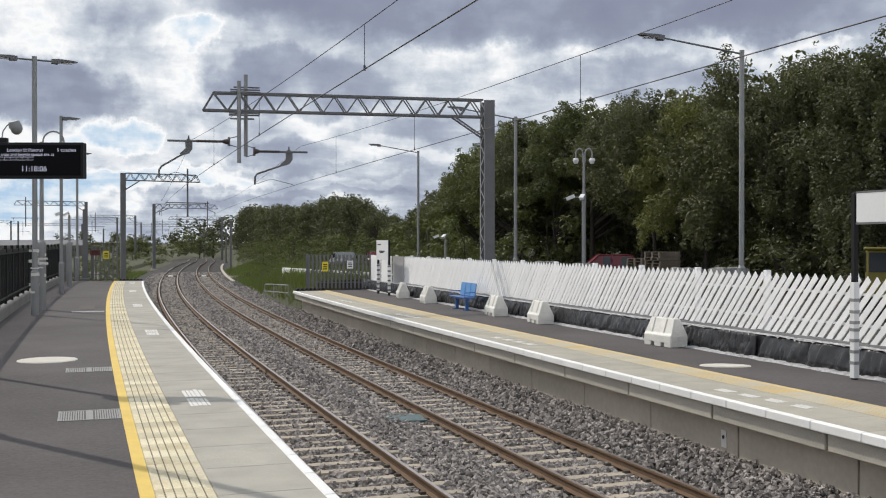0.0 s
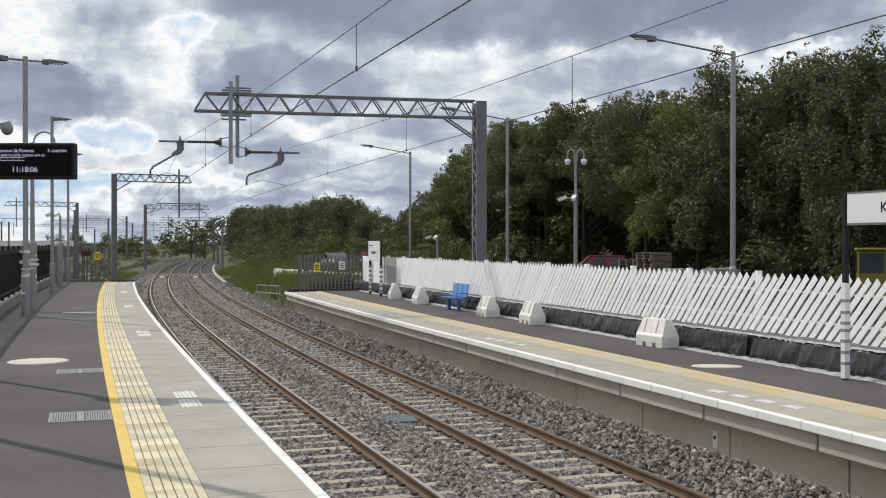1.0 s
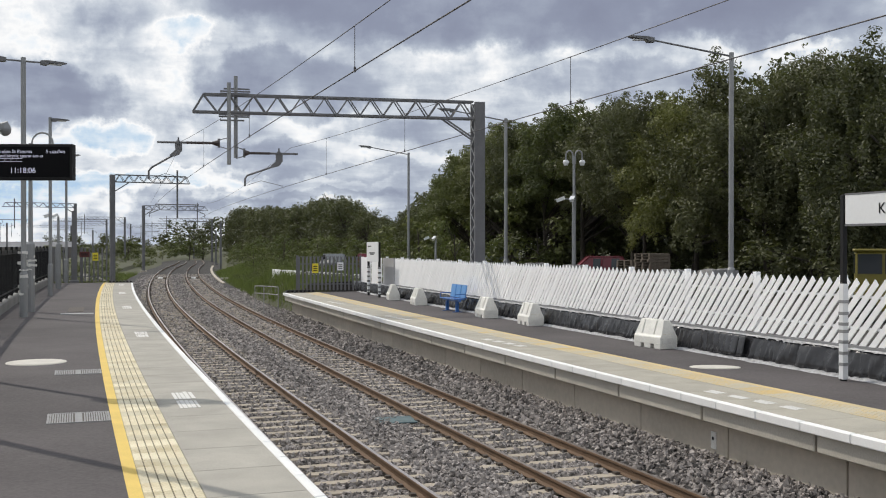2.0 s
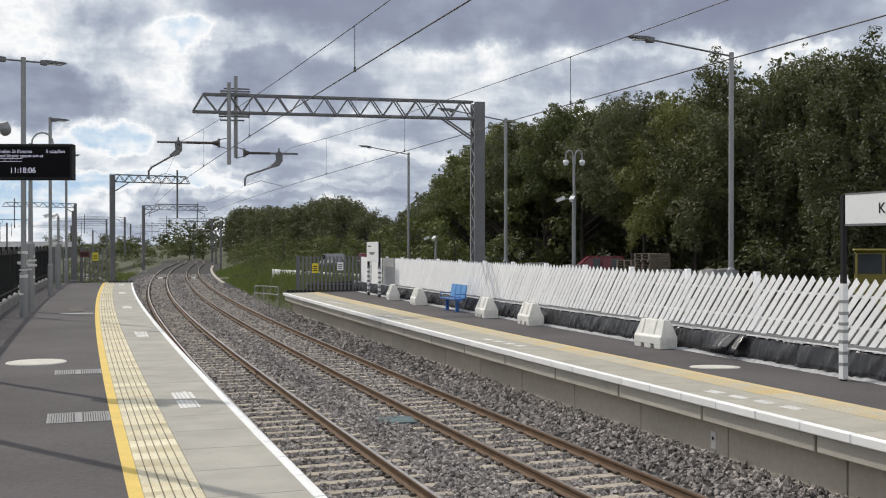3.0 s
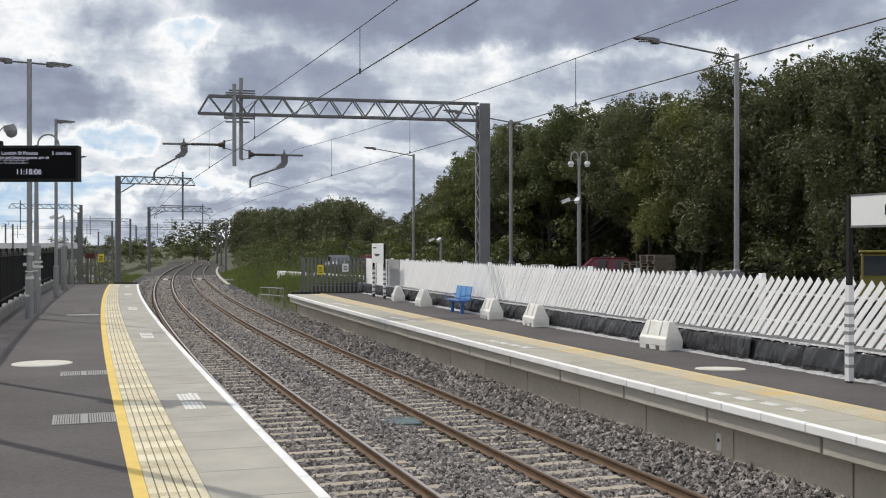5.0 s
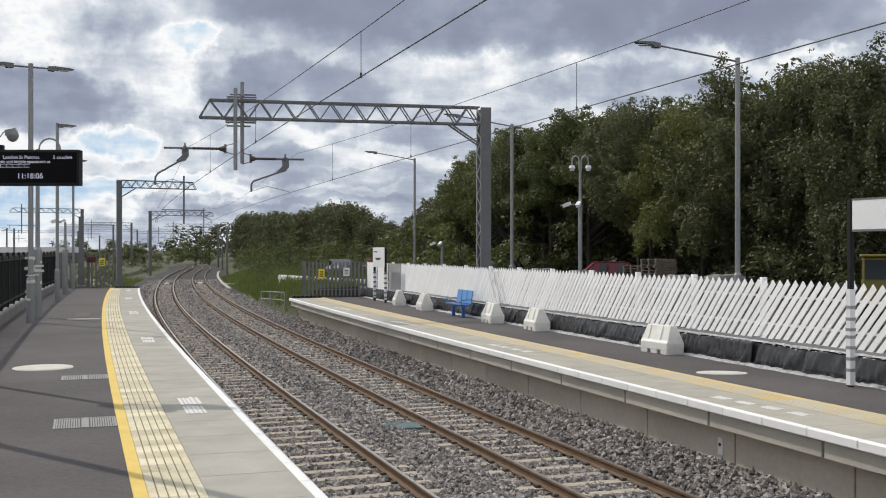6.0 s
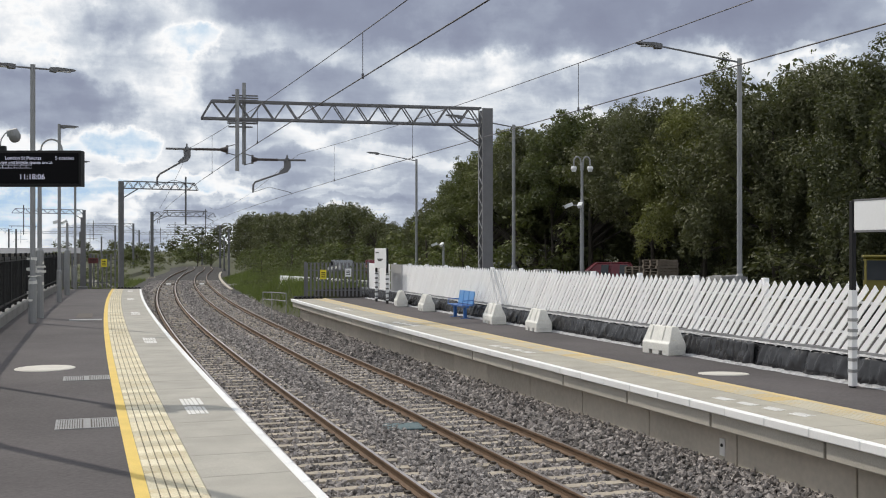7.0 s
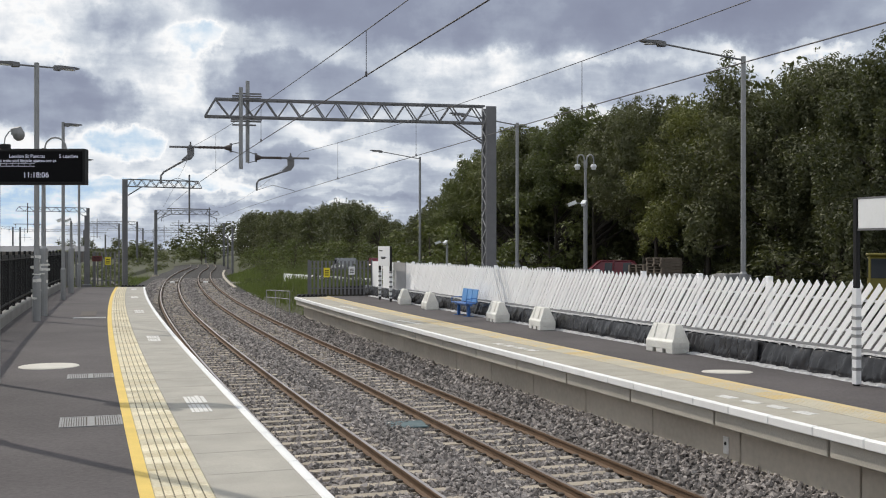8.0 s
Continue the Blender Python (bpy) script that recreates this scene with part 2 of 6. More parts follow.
M_GLASS = mat("dark_glass", (0.02, 0.025, 0.03), 0.08, 0.1, 2.0, 20, 0.0)
M_LENS = mat("lamp_lens", (0.65, 0.66, 0.68), 0.25, 0.1, 5.0, 20, 0.0)
M_WIRE = mat("copper_wire", (0.075, 0.07, 0.075), 0.6, 0.2, 2.0, 20, 0.0, metal=0.2)
M_INSUL = mat("brown_insulator", (0.055, 0.04, 0.038), 0.45, 0.2, 5.0, 20, 0.0)
M_GRATE = mat("grate_steel", (0.30, 0.30, 0.30), 0.6, 0.2, 6.0, 40, 0.15, metal=0.3)
M_DISC = mat("pale_cover", (0.62, 0.59, 0.53), 0.8, 0.15, 3.0, 40, 0.2)
M_GRASS = mat("grass_ground", (0.05, 0.06, 0.024), 0.95, 0.45, 0.25, 5, 0.8, tint=(0.065, 0.06, 0.035), bump_dist=0.05)
M_YARD_DARK = mat("yard_asphalt", (0.055, 0.05, 0.047), 0.95, 0.35, 0.6, 20, 0.6, bump_dist=0.02)
M_YARD = mat("yard_gravel", (0.20, 0.185, 0.165), 0.95, 0.35, 0.6, 20, 0.6, bump_dist=0.02)
M_BARK = mat("bark", (0.055, 0.046, 0.037), 0.95, 0.4, 4.0, 20, 0.8, bump_dist=0.03)
M_BIRCH = mat("birch_bark", (0.42, 0.40, 0.36), 0.9, 0.6, 6.0, 20, 0.6, bump_dist=0.02)
M_LEAF_A = leaf_mat("leaf_dark", (0.080, 0.088, 0.045))
M_LEAF_B = leaf_mat("leaf_mid", (0.098, 0.114, 0.046))
M_LEAF_C = leaf_mat("leaf_olive", (0.136, 0.146, 0.054))
M_LEAF_SCRUB = leaf_mat("leaf_scrub", (0.088, 0.108, 0.036))
M_LEAF_GRASS = leaf_mat("grass_blade", (0.105, 0.135, 0.044))
M_RED = mat("dark_red_paint", (0.15, 0.012, 0.024), 0.3, 0.15, 2.0, 20, 0.0)
M_CARWHITE = mat("car_white", (0.68, 0.69, 0.70), 0.25, 0.08, 2.0, 20, 0.0)
M_TYRE = mat("tyre_rubber", (0.02, 0.02, 0.02), 0.9, 0.3, 6, 30, 0.2)
# yellow darkened to put shade on a cab that stands in sun
M_MACHINE = mat("shaded_machine_yellow", (0.15, 0.125, 0.014), 0.5, 0.25, 3, 20, 0.05)
M_TIMBER = mat("pallet_timber", (0.17, 0.14, 0.11), 0.9, 0.35, 4, 30, 0.4)
M_BAG = mat("bulk_bag", (0.22, 0.218, 0.215), 0.85, 0.5, 6, 30, 0.9, bump_dist=0.04)
M_ROOF = mat("grey_roof", (0.16, 0.165, 0.18), 0.7, 0.25, 0.4, 5, 0.2)
M_BRICK = mat("grey_brown_wall", (0.19, 0.17, 0.155), 0.9, 0.3, 0.4, 5, 0.2)
M_POOL = mat("blue_green_sheet", (0.10, 0.15, 0.16), 0.75, 0.3, 5, 40, 0.3)
M_LED = glow("led_text", (0.78, 0.79, 1.0), 0.8)
M_BIRD = mat("dark_feathers", (0.02, 0.018, 0.022), 0.7, 0.3, 10, 60, 0.1)

# ---- the line of the track: distance s along the inner rail of the first track, offset o to its right ----
PZ = 1.114                 # platform height over the rail
EDGE_L, EDGE_R = -2.53, 4.58
GAUGE, FAR = 1.505, 2.04   # rail centre to rail centre; first rail of the second track
_S = np.arange(-60.0, 420.0, 0.1)
_K = np.where(_S < 80, -0.000483 - 1.0426e-5 * _S, -0.0007)
_K = np.where(_S < 0, -0.000483, _K)
_K = np.where(_S > 190, 0.0012, _K)
_A = np.cumsum(_K) * 0.1
_A -= np.interp(0, _S, _A)
_X = np.cumsum(-np.sin(_A)) * 0.1
_Y = np.cumsum(np.cos(_A)) * 0.1
_X += 4.9025 - np.interp(0, _S, _X)
_Y -= np.interp(0, _S, _Y)


def heading(s):
    return float(np.interp(s, _S, _A))


def at(s, o, z=0.0):
    a = heading(s)
    return Vector((float(np.interp(s, _S, _X)) + o * math.cos(a), float(np.interp(s, _S, _Y)) + o * math.sin(a), z))


def spot(s, o, z=0.0, turn=0.0):
    """Pose on the line: x points to the right of the track, y along it."""
    p = at(s, o, z)
    return pose(p.x, p.y, p.z, 0, 0, math.degrees(heading(s)) + turn)


# ---- building helpers ----
def finish(ob, bm, materials, smooth=False):
    me = bpy.data.meshes.new(ob if isinstance(ob, str) else ob.name)
    bmesh.ops.recalc_face_normals(bm, faces=bm.faces)
    bm.to_mesh(me)
    bm.free()
    for m in materials if isinstance(materials, (list, tuple)) else [materials]:
        me.materials.append(m)
    if smooth:
        for p in me.polygons:
            p.use_smooth = True
    return me


def part(name, bm, material, parent, label="", smooth=False, m=None):
    """One mesh object under a thing or a part."""
    ob = new(name, finish(name, bm, material, smooth))
    ob.parent = parent
    if m is not None:
        ob.matrix_basis = m
    if label:
        tagged(ob, label)
    return ob


def empty(name, m=None):
    e = new(name)
    e.empty_display_size = 0.2
    if m is not None:
        e.matrix_basis = m
    return e


def box(bm, x0, x1, y0, y1, z0, z1, bevel=0.0, mi=0):
    r = bmesh.ops.create_cube(bm, size=1.0)
    vs = r["verts"]
    for v in vs:
        v.co = Vector((x0 + (v.co.x + 0.5) * (x1 - x0), y0 + (v.co.y + 0.5) * (y1 - y0), z0 + (v.co.z + 0.5) * (z1 - z0)))
    fs = list({f for v in vs for f in v.link_faces})
    for f in fs:
        f.material_index = mi
    if bevel:
        es = list({e for v in vs for e in v.link_edges})
        r2 = bmesh.ops.bevel(bm, geom=es, offset=bevel, segments=1, affect="EDGES", material=-1)
        for f in r2["faces"]:
            f.material_index = mi
    return bm


def bar(bm, p, q, r0, r1=None, seg=10, mi=0, caps=True):
    """Round bar from p to q."""
    p, q = Vector(p), Vector(q)
    d = q - p
    r1 = r0 if r1 is None else r1
    m = Matrix.Translation((p + q) / 2) @ d.to_track_quat("Z", "Y").to_matrix().to_4x4()
    r = bmesh.ops.create_cone(bm, cap_ends=caps, segments=seg, radius1=r0, radius2=r1, depth=d.length, matrix=m)
    for f in {f for v in r["verts"] for f in v.link_faces}:
        f.material_index = mi
    return bm


def strut(bm, p, q, w, h=None, mi=0):
    """Square bar from p to q."""
    p, q = Vector(p), Vector(q)
    d = q - p
    h = h or w
    m = Matrix.Translation((p + q) / 2) @ d.to_track_quat("Z", "Y").to_matrix().to_4x4() @ Matrix.Diagonal((w, h, d.length, 1))
    r = bmesh.ops.create_cube(bm, size=1.0, matrix=m)
    for f in {f for v in r["verts"] for f in v.link_faces}:
        f.material_index = mi
    return bm


def tube_path(bm, pts, r, seg=8, mi=0):
    """One connected tube through the points."""
    pts = [Vector(p) for p in pts]
    rings = []
    for i, p in enumerate(pts):
        d = (pts[min(i + 1, len(pts) - 1)] - pts[max(i - 1, 0)]).normalized()
        m = d.to_track_quat("Z", "Y").to_matrix()
        rings.append([bm.verts.new(p + m @ Vector((r * math.cos(2 * math.pi * k / seg), r * math.sin(2 * math.pi * k / seg), 0))) for k in range(seg)])
    for a, b in zip(rings, rings[1:]):
        best = min(range(seg), key=lambda o: sum((a[k].co - b[(k + o) % seg].co).length for k in range(seg)))
        for k in range(seg):
            f = bm.faces.new((a[k], a[(k + 1) % seg], b[(k + 1 + best) % seg], b[(k + best) % seg]))
            f.material_index = mi
    bm.faces.new(rings[0][::-1]).material_index = mi
    bm.faces.new(rings[-1]).material_index = mi
    return bm


def bm_new():
    return bmesh.new()


def sweep(name, profile, s0, s1, step, material, parent=None, closed=True, smooth=False, o_shift=0.0):
    """A profile of (offset, height) points carried along the line."""
    n = max(2, int(round((s1 - s0) / step)) + 1)
    ss = np.linspace(s0, s1, n)
    k = len(profile)
    verts, faces = [], []
    for s in ss:
        for o, z in profile:
            verts.append(at(s, o + o_shift, z))
    for i in range(n - 1):
        for j in range(k if closed else k - 1):
            a, b = i * k + j, i * k + (j + 1) % k
            faces.append((a, b, b + k, a + k))
    if closed:
        faces.append(tuple(range(k)))
        faces.append(tuple(range((n - 1) * k, n * k))[::-1])
    me = bpy.data.meshes.new(name)
    me.from_pydata(verts, [], faces)
    bm = bm_new()
    bm.from_mesh(me)
    bmesh.ops.recalc_face_normals(bm, faces=bm.faces)
    bm.to_mesh(me)
    bm.free()
    for m in material if isinstance(material, (list, tuple)) else [material]:
        me.materials.append(m)
    if smooth:
        for p in me.polygons:
            p.use_smooth = True
    ob = new(name, me)
    if parent:
        ob.parent = parent
    return ob


def pieces(name, me, poses, parent):
    """Alike pieces on one mesh."""
    for m in poses:
        ob = new(name, me)
        ob.parent = parent
        ob.matrix_basis = m


def words(text, size, material, name, parent, m, depth=0.004, align="LEFT"):
    cu = bpy.data.curves.new(name, "FONT")
    cu.body, cu.size, cu.extrude, cu.align_x = text, size, depth, align
    tmp = bpy.data.objects.new(name + "_tmp", cu)
    me = bpy.data.meshes.new_from_object(tmp)
    bpy.data.objects.remove(tmp)
    me.materials.clear()
    me.materials.append(material)
    ob = new(name, me)
    ob.parent = parent
    ob.matrix_basis = m
    return ob


# ---- ground ----
def line_x(y):
    return float(np.interp(y, _Y, _X))


def ground_height(x, y):
    o = x - line_x(min(max(y, -50), 400))
    far = min(max((y - 120) / 300, 0), 1)
    if o < -8.2:
        return -0.25 + 0.9 * far
    if y < 57:
        if o < 9.05:
            return -0.75
        return 1.3
    if o < 5.2:
        return -0.6
    t = min(max((o - 5.2) / (1.7 + 6.3 * min(max((y - 76) / 24, 0), 1)), 0), 1)
    return -0.6 + 1.9 * t * t * (3 - 2 * t) + 0.4 * noise.noise(Vector((x * 0.15, y * 0.15, 0))) * t


def build_ground():
    xs = sorted({*[float(v) for v in np.linspace(-60, 90, 61)], *[float(v) for v in np.linspace(4, 18, 36)], -3000, -1500, -700, -300, -150, 140, 250, 500, 1200, 3000})
    ys = sorted({*[float(v) for v in np.linspace(-40, 260, 101)], 56.8, 57.2, -3000, -1200, -400, -150, 320, 420, 600, 900, 1600, 4000})
    verts = [(x, y, ground_height(x, y)) for y in ys for x in xs]
    nx = len(xs)
    faces = [(j * nx + i, j * nx + i + 1, (j + 1) * nx + i + 1, (j + 1) * nx + i) for j in range(len(ys) - 1) for i in range(nx - 1)]
    me = bpy.data.meshes.new("ground")
    me.from_pydata(verts, [], faces)
    me.materials.append(M_GRASS)
    me.materials.append(M_YARD_DARK)
    for p in me.polygons:
        c = p.center
        if 14 < c.x < 30 and -40 < c.y < 58:
            p.material_index = 1
    tagged(new("ground", me), "rough grassy ground with a dark asphalt yard", "ground", kind="structure")


build_ground()
bed = sweep("ballast_bed", [(-6.0, -0.7), (-2.7, -0.3), (-2.2, -0.21), (0.3, -0.21), (1.0, -0.14), (1.7, -0.21), (3.85, -0.20), (4.25, -0.03), (4.65, 0.08), (5.03, 0.11)], -20, 55, 1.0, M_BALLAST_GAP_SHADE, closed=False)
tagged(bed, "granite ballast bed under two tracks, coloured dark for the shade between stones", "ballast", kind="structure")
bed2 = sweep("ballast_bed_beyond", [(-5.2, -0.62), (-3.0, -0.3), (-2.2, -0.21), (0.3, -0.21), (1.0, -0.16), (1.7, -0.21), (4.2, -0.22), (6.0, -0.3), (8.5, -0.62)], 55, 260, 2.5, M_BALLAST_GAP_SHADE, closed=False)
tagged(bed2, "ballast bed curving away past the platforms, in the same gap-shade colour", "ballast", kind="structure")


# ---- tracks ----
def rail_profile(o):
    right = [(0.036, -0.006), (0.036, -0.035), (0.010, -0.055), (0.010, -0.125), (0.075, -0.148), (0.075, -0.159)]
    pts = [(-0.030, 0.0), (0.030, 0.0)] + right + [(-x, z) for x, z in reversed(right)]
    return [(o + x, z) for x, z in pts]


def sleeper_mesh():
    bm = bm_new()
    box(bm, -1.25, 1.25, -0.13, 0.13, -0.36, -0.172)
    for v in bm.verts:
        if v.co.z > -0.2:
            v.co.y *= 0.86
            v.co.z += 0.012 if abs(v.co.x) > 1 else 0
    for side in (-GAUGE / 2, GAUGE / 2):
        for dx in (-0.13, 0.13):
            box(bm, side + dx - 0.045, side + dx + 0.045, -0.05, 0.05, -0.175, -0.118, mi=1)
    return finish("sleeper", bm, [M_SLEEPER, M_CLIP])


def build_track(name, o_left, label, shift, head):
    t = tagged(empty(name), label, "railway track", "running lines", "structure")
    for o in (o_left, o_left + GAUGE):
        r = sweep("rail", rail_profile(o), -15, 240, 1.0, M_RUST, t)
        sweep("running_surface", [(o - 0.029, 0.0015), (o + 0.029, 0.0015), (o + 0.029, -0.002), (o - 0.029, -0.002)], -15, 240, 1.0, head, r)
    me = sleeper_mesh()
    ps = []
    rnd = random.Random(7)
    s = 3.0 + shift - 0.65 * 28
    while s < 135:
        ps.append(spot(s, o_left + GAUGE / 2, rnd.uniform(-0.008, 0.008), rnd.uniform(-0.5, 0.5)))
        s += 0.65
    pieces("sleeper", me, ps, t)
    return t


build_track("railway_track", -GAUGE, "railway track with rusty rails on concrete sleepers", 0.0, M_RAILBRIGHT)
build_track("railway_track", FAR, "railway track with brown rails on pale sleepers", 0.3, M_RAILTOP)


def stone_field(name, areas, seed, label):
    """Loose angular stones; areas: (s0, s1, o0, o1, per square metre, size, height of the bed as a function of o)."""
    rs = np.random.RandomState(seed)
    # a chipped block: a skewed prism on three sides with a second, smaller triangle on top
    base = np.array([(1, 0, -0.6), (-0.5, 0.87, -0.6), (-0.5, -0.87, -0.6), (0.4, 0.75, 0.6), (-0.85, 0, 0.6), (0.4, -0.75, 0.6)], float)
    tri = np.array([(0, 2, 1), (3, 4, 5), (0, 1, 3), (1, 4, 3), (1, 2, 4), (2, 5, 4), (2, 0, 5), (0, 3, 5)])
    V, F, count = [], [], 0
    bo = np.array([-6.0, -2.7, -2.2, 0.3, 1.0, 1.7, 3.85, 4.25, 4.65, 5.03])
    bz = np.array([-0.7, -0.3, -0.21, -0.21, -0.14, -0.21, -0.20, -0.03, 0.08, 0.11])
    for s0, s1, o0, o1, dens, size in areas:
        n = int((s1 - s0) * (o1 - o0) * dens)
        s, o = rs.uniform(s0, s1, n), rs.uniform(o0, o1, n)
        keep = np.ones(n, bool)
        for left in (-GAUGE, FAR):
            for r in (left, left + GAUGE):
                keep &= np.abs(o - r) > 0.11
            mid = left + GAUGE / 2
            first = 3.0 + (0.3 if left > 0 else 0.0)
            phase = np.abs(((s - first) / 0.65 + 0.5) % 1 - 0.5) * 0.65
            keep &= ~((np.abs(o - mid) < 1.22) & (phase < 0.098) & (rs.rand(n) > 0.10))
        s, o = s[keep], o[keep]
        n = len(s)
        a = np.interp(s, _S, _A)
        x = np.interp(s, _S, _X) + o * np.cos(a)
        y = np.interp(s, _S, _Y) + o * np.sin(a)
        z = (np.interp(o, bo, bz) if s0 < 55 else np.interp(o, (-5.2, -3.0, -2.2, 0.3, 1.0, 1.7, 4.2, 6.0, 8.5), (-0.62, -0.3, -0.21, -0.21, -0.16, -0.21, -0.22, -0.3, -0.62))) + rs.uniform(-0.02, 0.045, n)
        r = size * rs.uniform(0.55, 1.35, n)
        pts = base[None] * r[:, None, None] * rs.uniform(0.75, 1.2, (n, 6, 1)) * rs.uniform(0.65, 1.3, (n, 1, 3)) + rs.normal(0, 0.15, (n, 6, 3)) * r[:, None, None]
        q = rs.normal(size=(n, 4))
        q /= np.linalg.norm(q, axis=1)[:, None]
        w, i, j, k = q.T
        R = np.stack([np.stack([1 - 2 * (j * j + k * k), 2 * (i * j - k * w), 2 * (i * k + j * w)], 1),
                      np.stack([2 * (i * j + k * w), 1 - 2 * (i * i + k * k), 2 * (j * k - i * w)], 1),
                      np.stack([2 * (i * k - j * w), 2 * (j * k + i * w), 1 - 2 * (i * i + j * j)], 1)], 1)
        pts = np.einsum("nab,nvb->nva", R, pts) + np.stack([x, y, z], 1)[:, None]
        V.append(pts.reshape(-1, 3))
        F.append((tri[None] + (np.arange(n) * 6)[:, None, None] + count).reshape(-1, 3))
        count += n * 6
    V, F = np.concatenate(V), np.concatenate(F)
    me = bpy.data.meshes.new(name)
    me.vertices.add(len(V))
    me.vertices.foreach_set("co", V.ravel())
    me.loops.add(F.size)
    me.loops.foreach_set("vertex_index", F.ravel().astype(np.int32))
    me.polygons.add(len(F))
    me.polygons.foreach_set("loop_start", (np.arange(len(F)) * 3).astype(np.int32))
    me.polygons.foreach_set("use_smooth", np.zeros(len(F), bool))
    me.update(calc_edges=True)
    me.materials.append(M_STONE)
    tagged(new(name, me), label, "ballast", kind="stuff")


stone_field("ballast_stones", [(-6.0, 7.0, -2.6, 5.0, 80, 0.05), (7.0, 16, -2.6, 5.0, 400, 0.042), (16, 26, -2.6, 5.0, 320, 0.045), (26, 40, -2.6, 5.0, 170, 0.052), (40, 55.5, -2.6, 5.0, 90, 0.058), (55.5, 72, -3.2, 7.2, 60, 0.066), (72, 92, -3.2, 7.4, 34, 0.07), (90, 135, -3.2, 5.0, 14, 0.09)], 3,
            "loose angular grey granite ballast stones between the rails")


# ---- platforms ----
PW, PS = 2.74, 14.22      # length of a wall panel, and where one joint lies


def slab_mesh(name, w, length, t, material, bevel=0.006):
    bm = bm_new()
    box(bm, -w / 2, w / 2, -length / 2, length / 2, -t, 0, bevel)
    return finish(name, bm, material)


def tactile_mesh(w, length, cols, rows, top):
    bm = bm_new()
    box(bm, -w / 2, w / 2, -length / 2 + 0.004, length / 2 - 0.004, -0.06, 0)
    px, py = w / cols, length / rows
    for i in range(cols):
        for j in range(rows):
            cx, cy = -w / 2 + (i + 0.5) * px, -length / 2 + (j + 0.5) * py
            a, b, h = px * 0.43, py * 0.485, 0.007
            lo = [bm.verts.new((cx + sx * a, cy + sy * b, 0.0005)) for sx, sy in ((-1, -1), (1, -1), (1, 1), (-1, 1))]
            hi = [bm.verts.new((cx + sx * a * 0.86, cy + sy * b * 0.93, h)) for sx, sy in ((-1, -1), (1, -1), (1, 1), (-1, 1))]
            fs = [bm.faces.new(hi)]
            for k in range(4):
                fs.append(bm.faces.new((lo[k], lo[(k + 1) % 4], hi[(k + 1) % 4], hi[k])))
            for f in fs:
                f.material_index = 1
    # the studs' shadows in the grooves, painted as a dark strip beside each stud
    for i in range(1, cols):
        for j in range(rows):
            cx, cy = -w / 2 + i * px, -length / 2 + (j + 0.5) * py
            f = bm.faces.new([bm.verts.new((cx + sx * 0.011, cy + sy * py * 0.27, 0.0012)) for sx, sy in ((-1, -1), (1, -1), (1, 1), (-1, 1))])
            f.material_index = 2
    return finish("tactile_slab", bm, [M_TACTILE_GROOVE, top, M_GROOVE_SHADE] if top is M_TACTILE else [M_COPING_WARM, top, M_COPING_WARM])


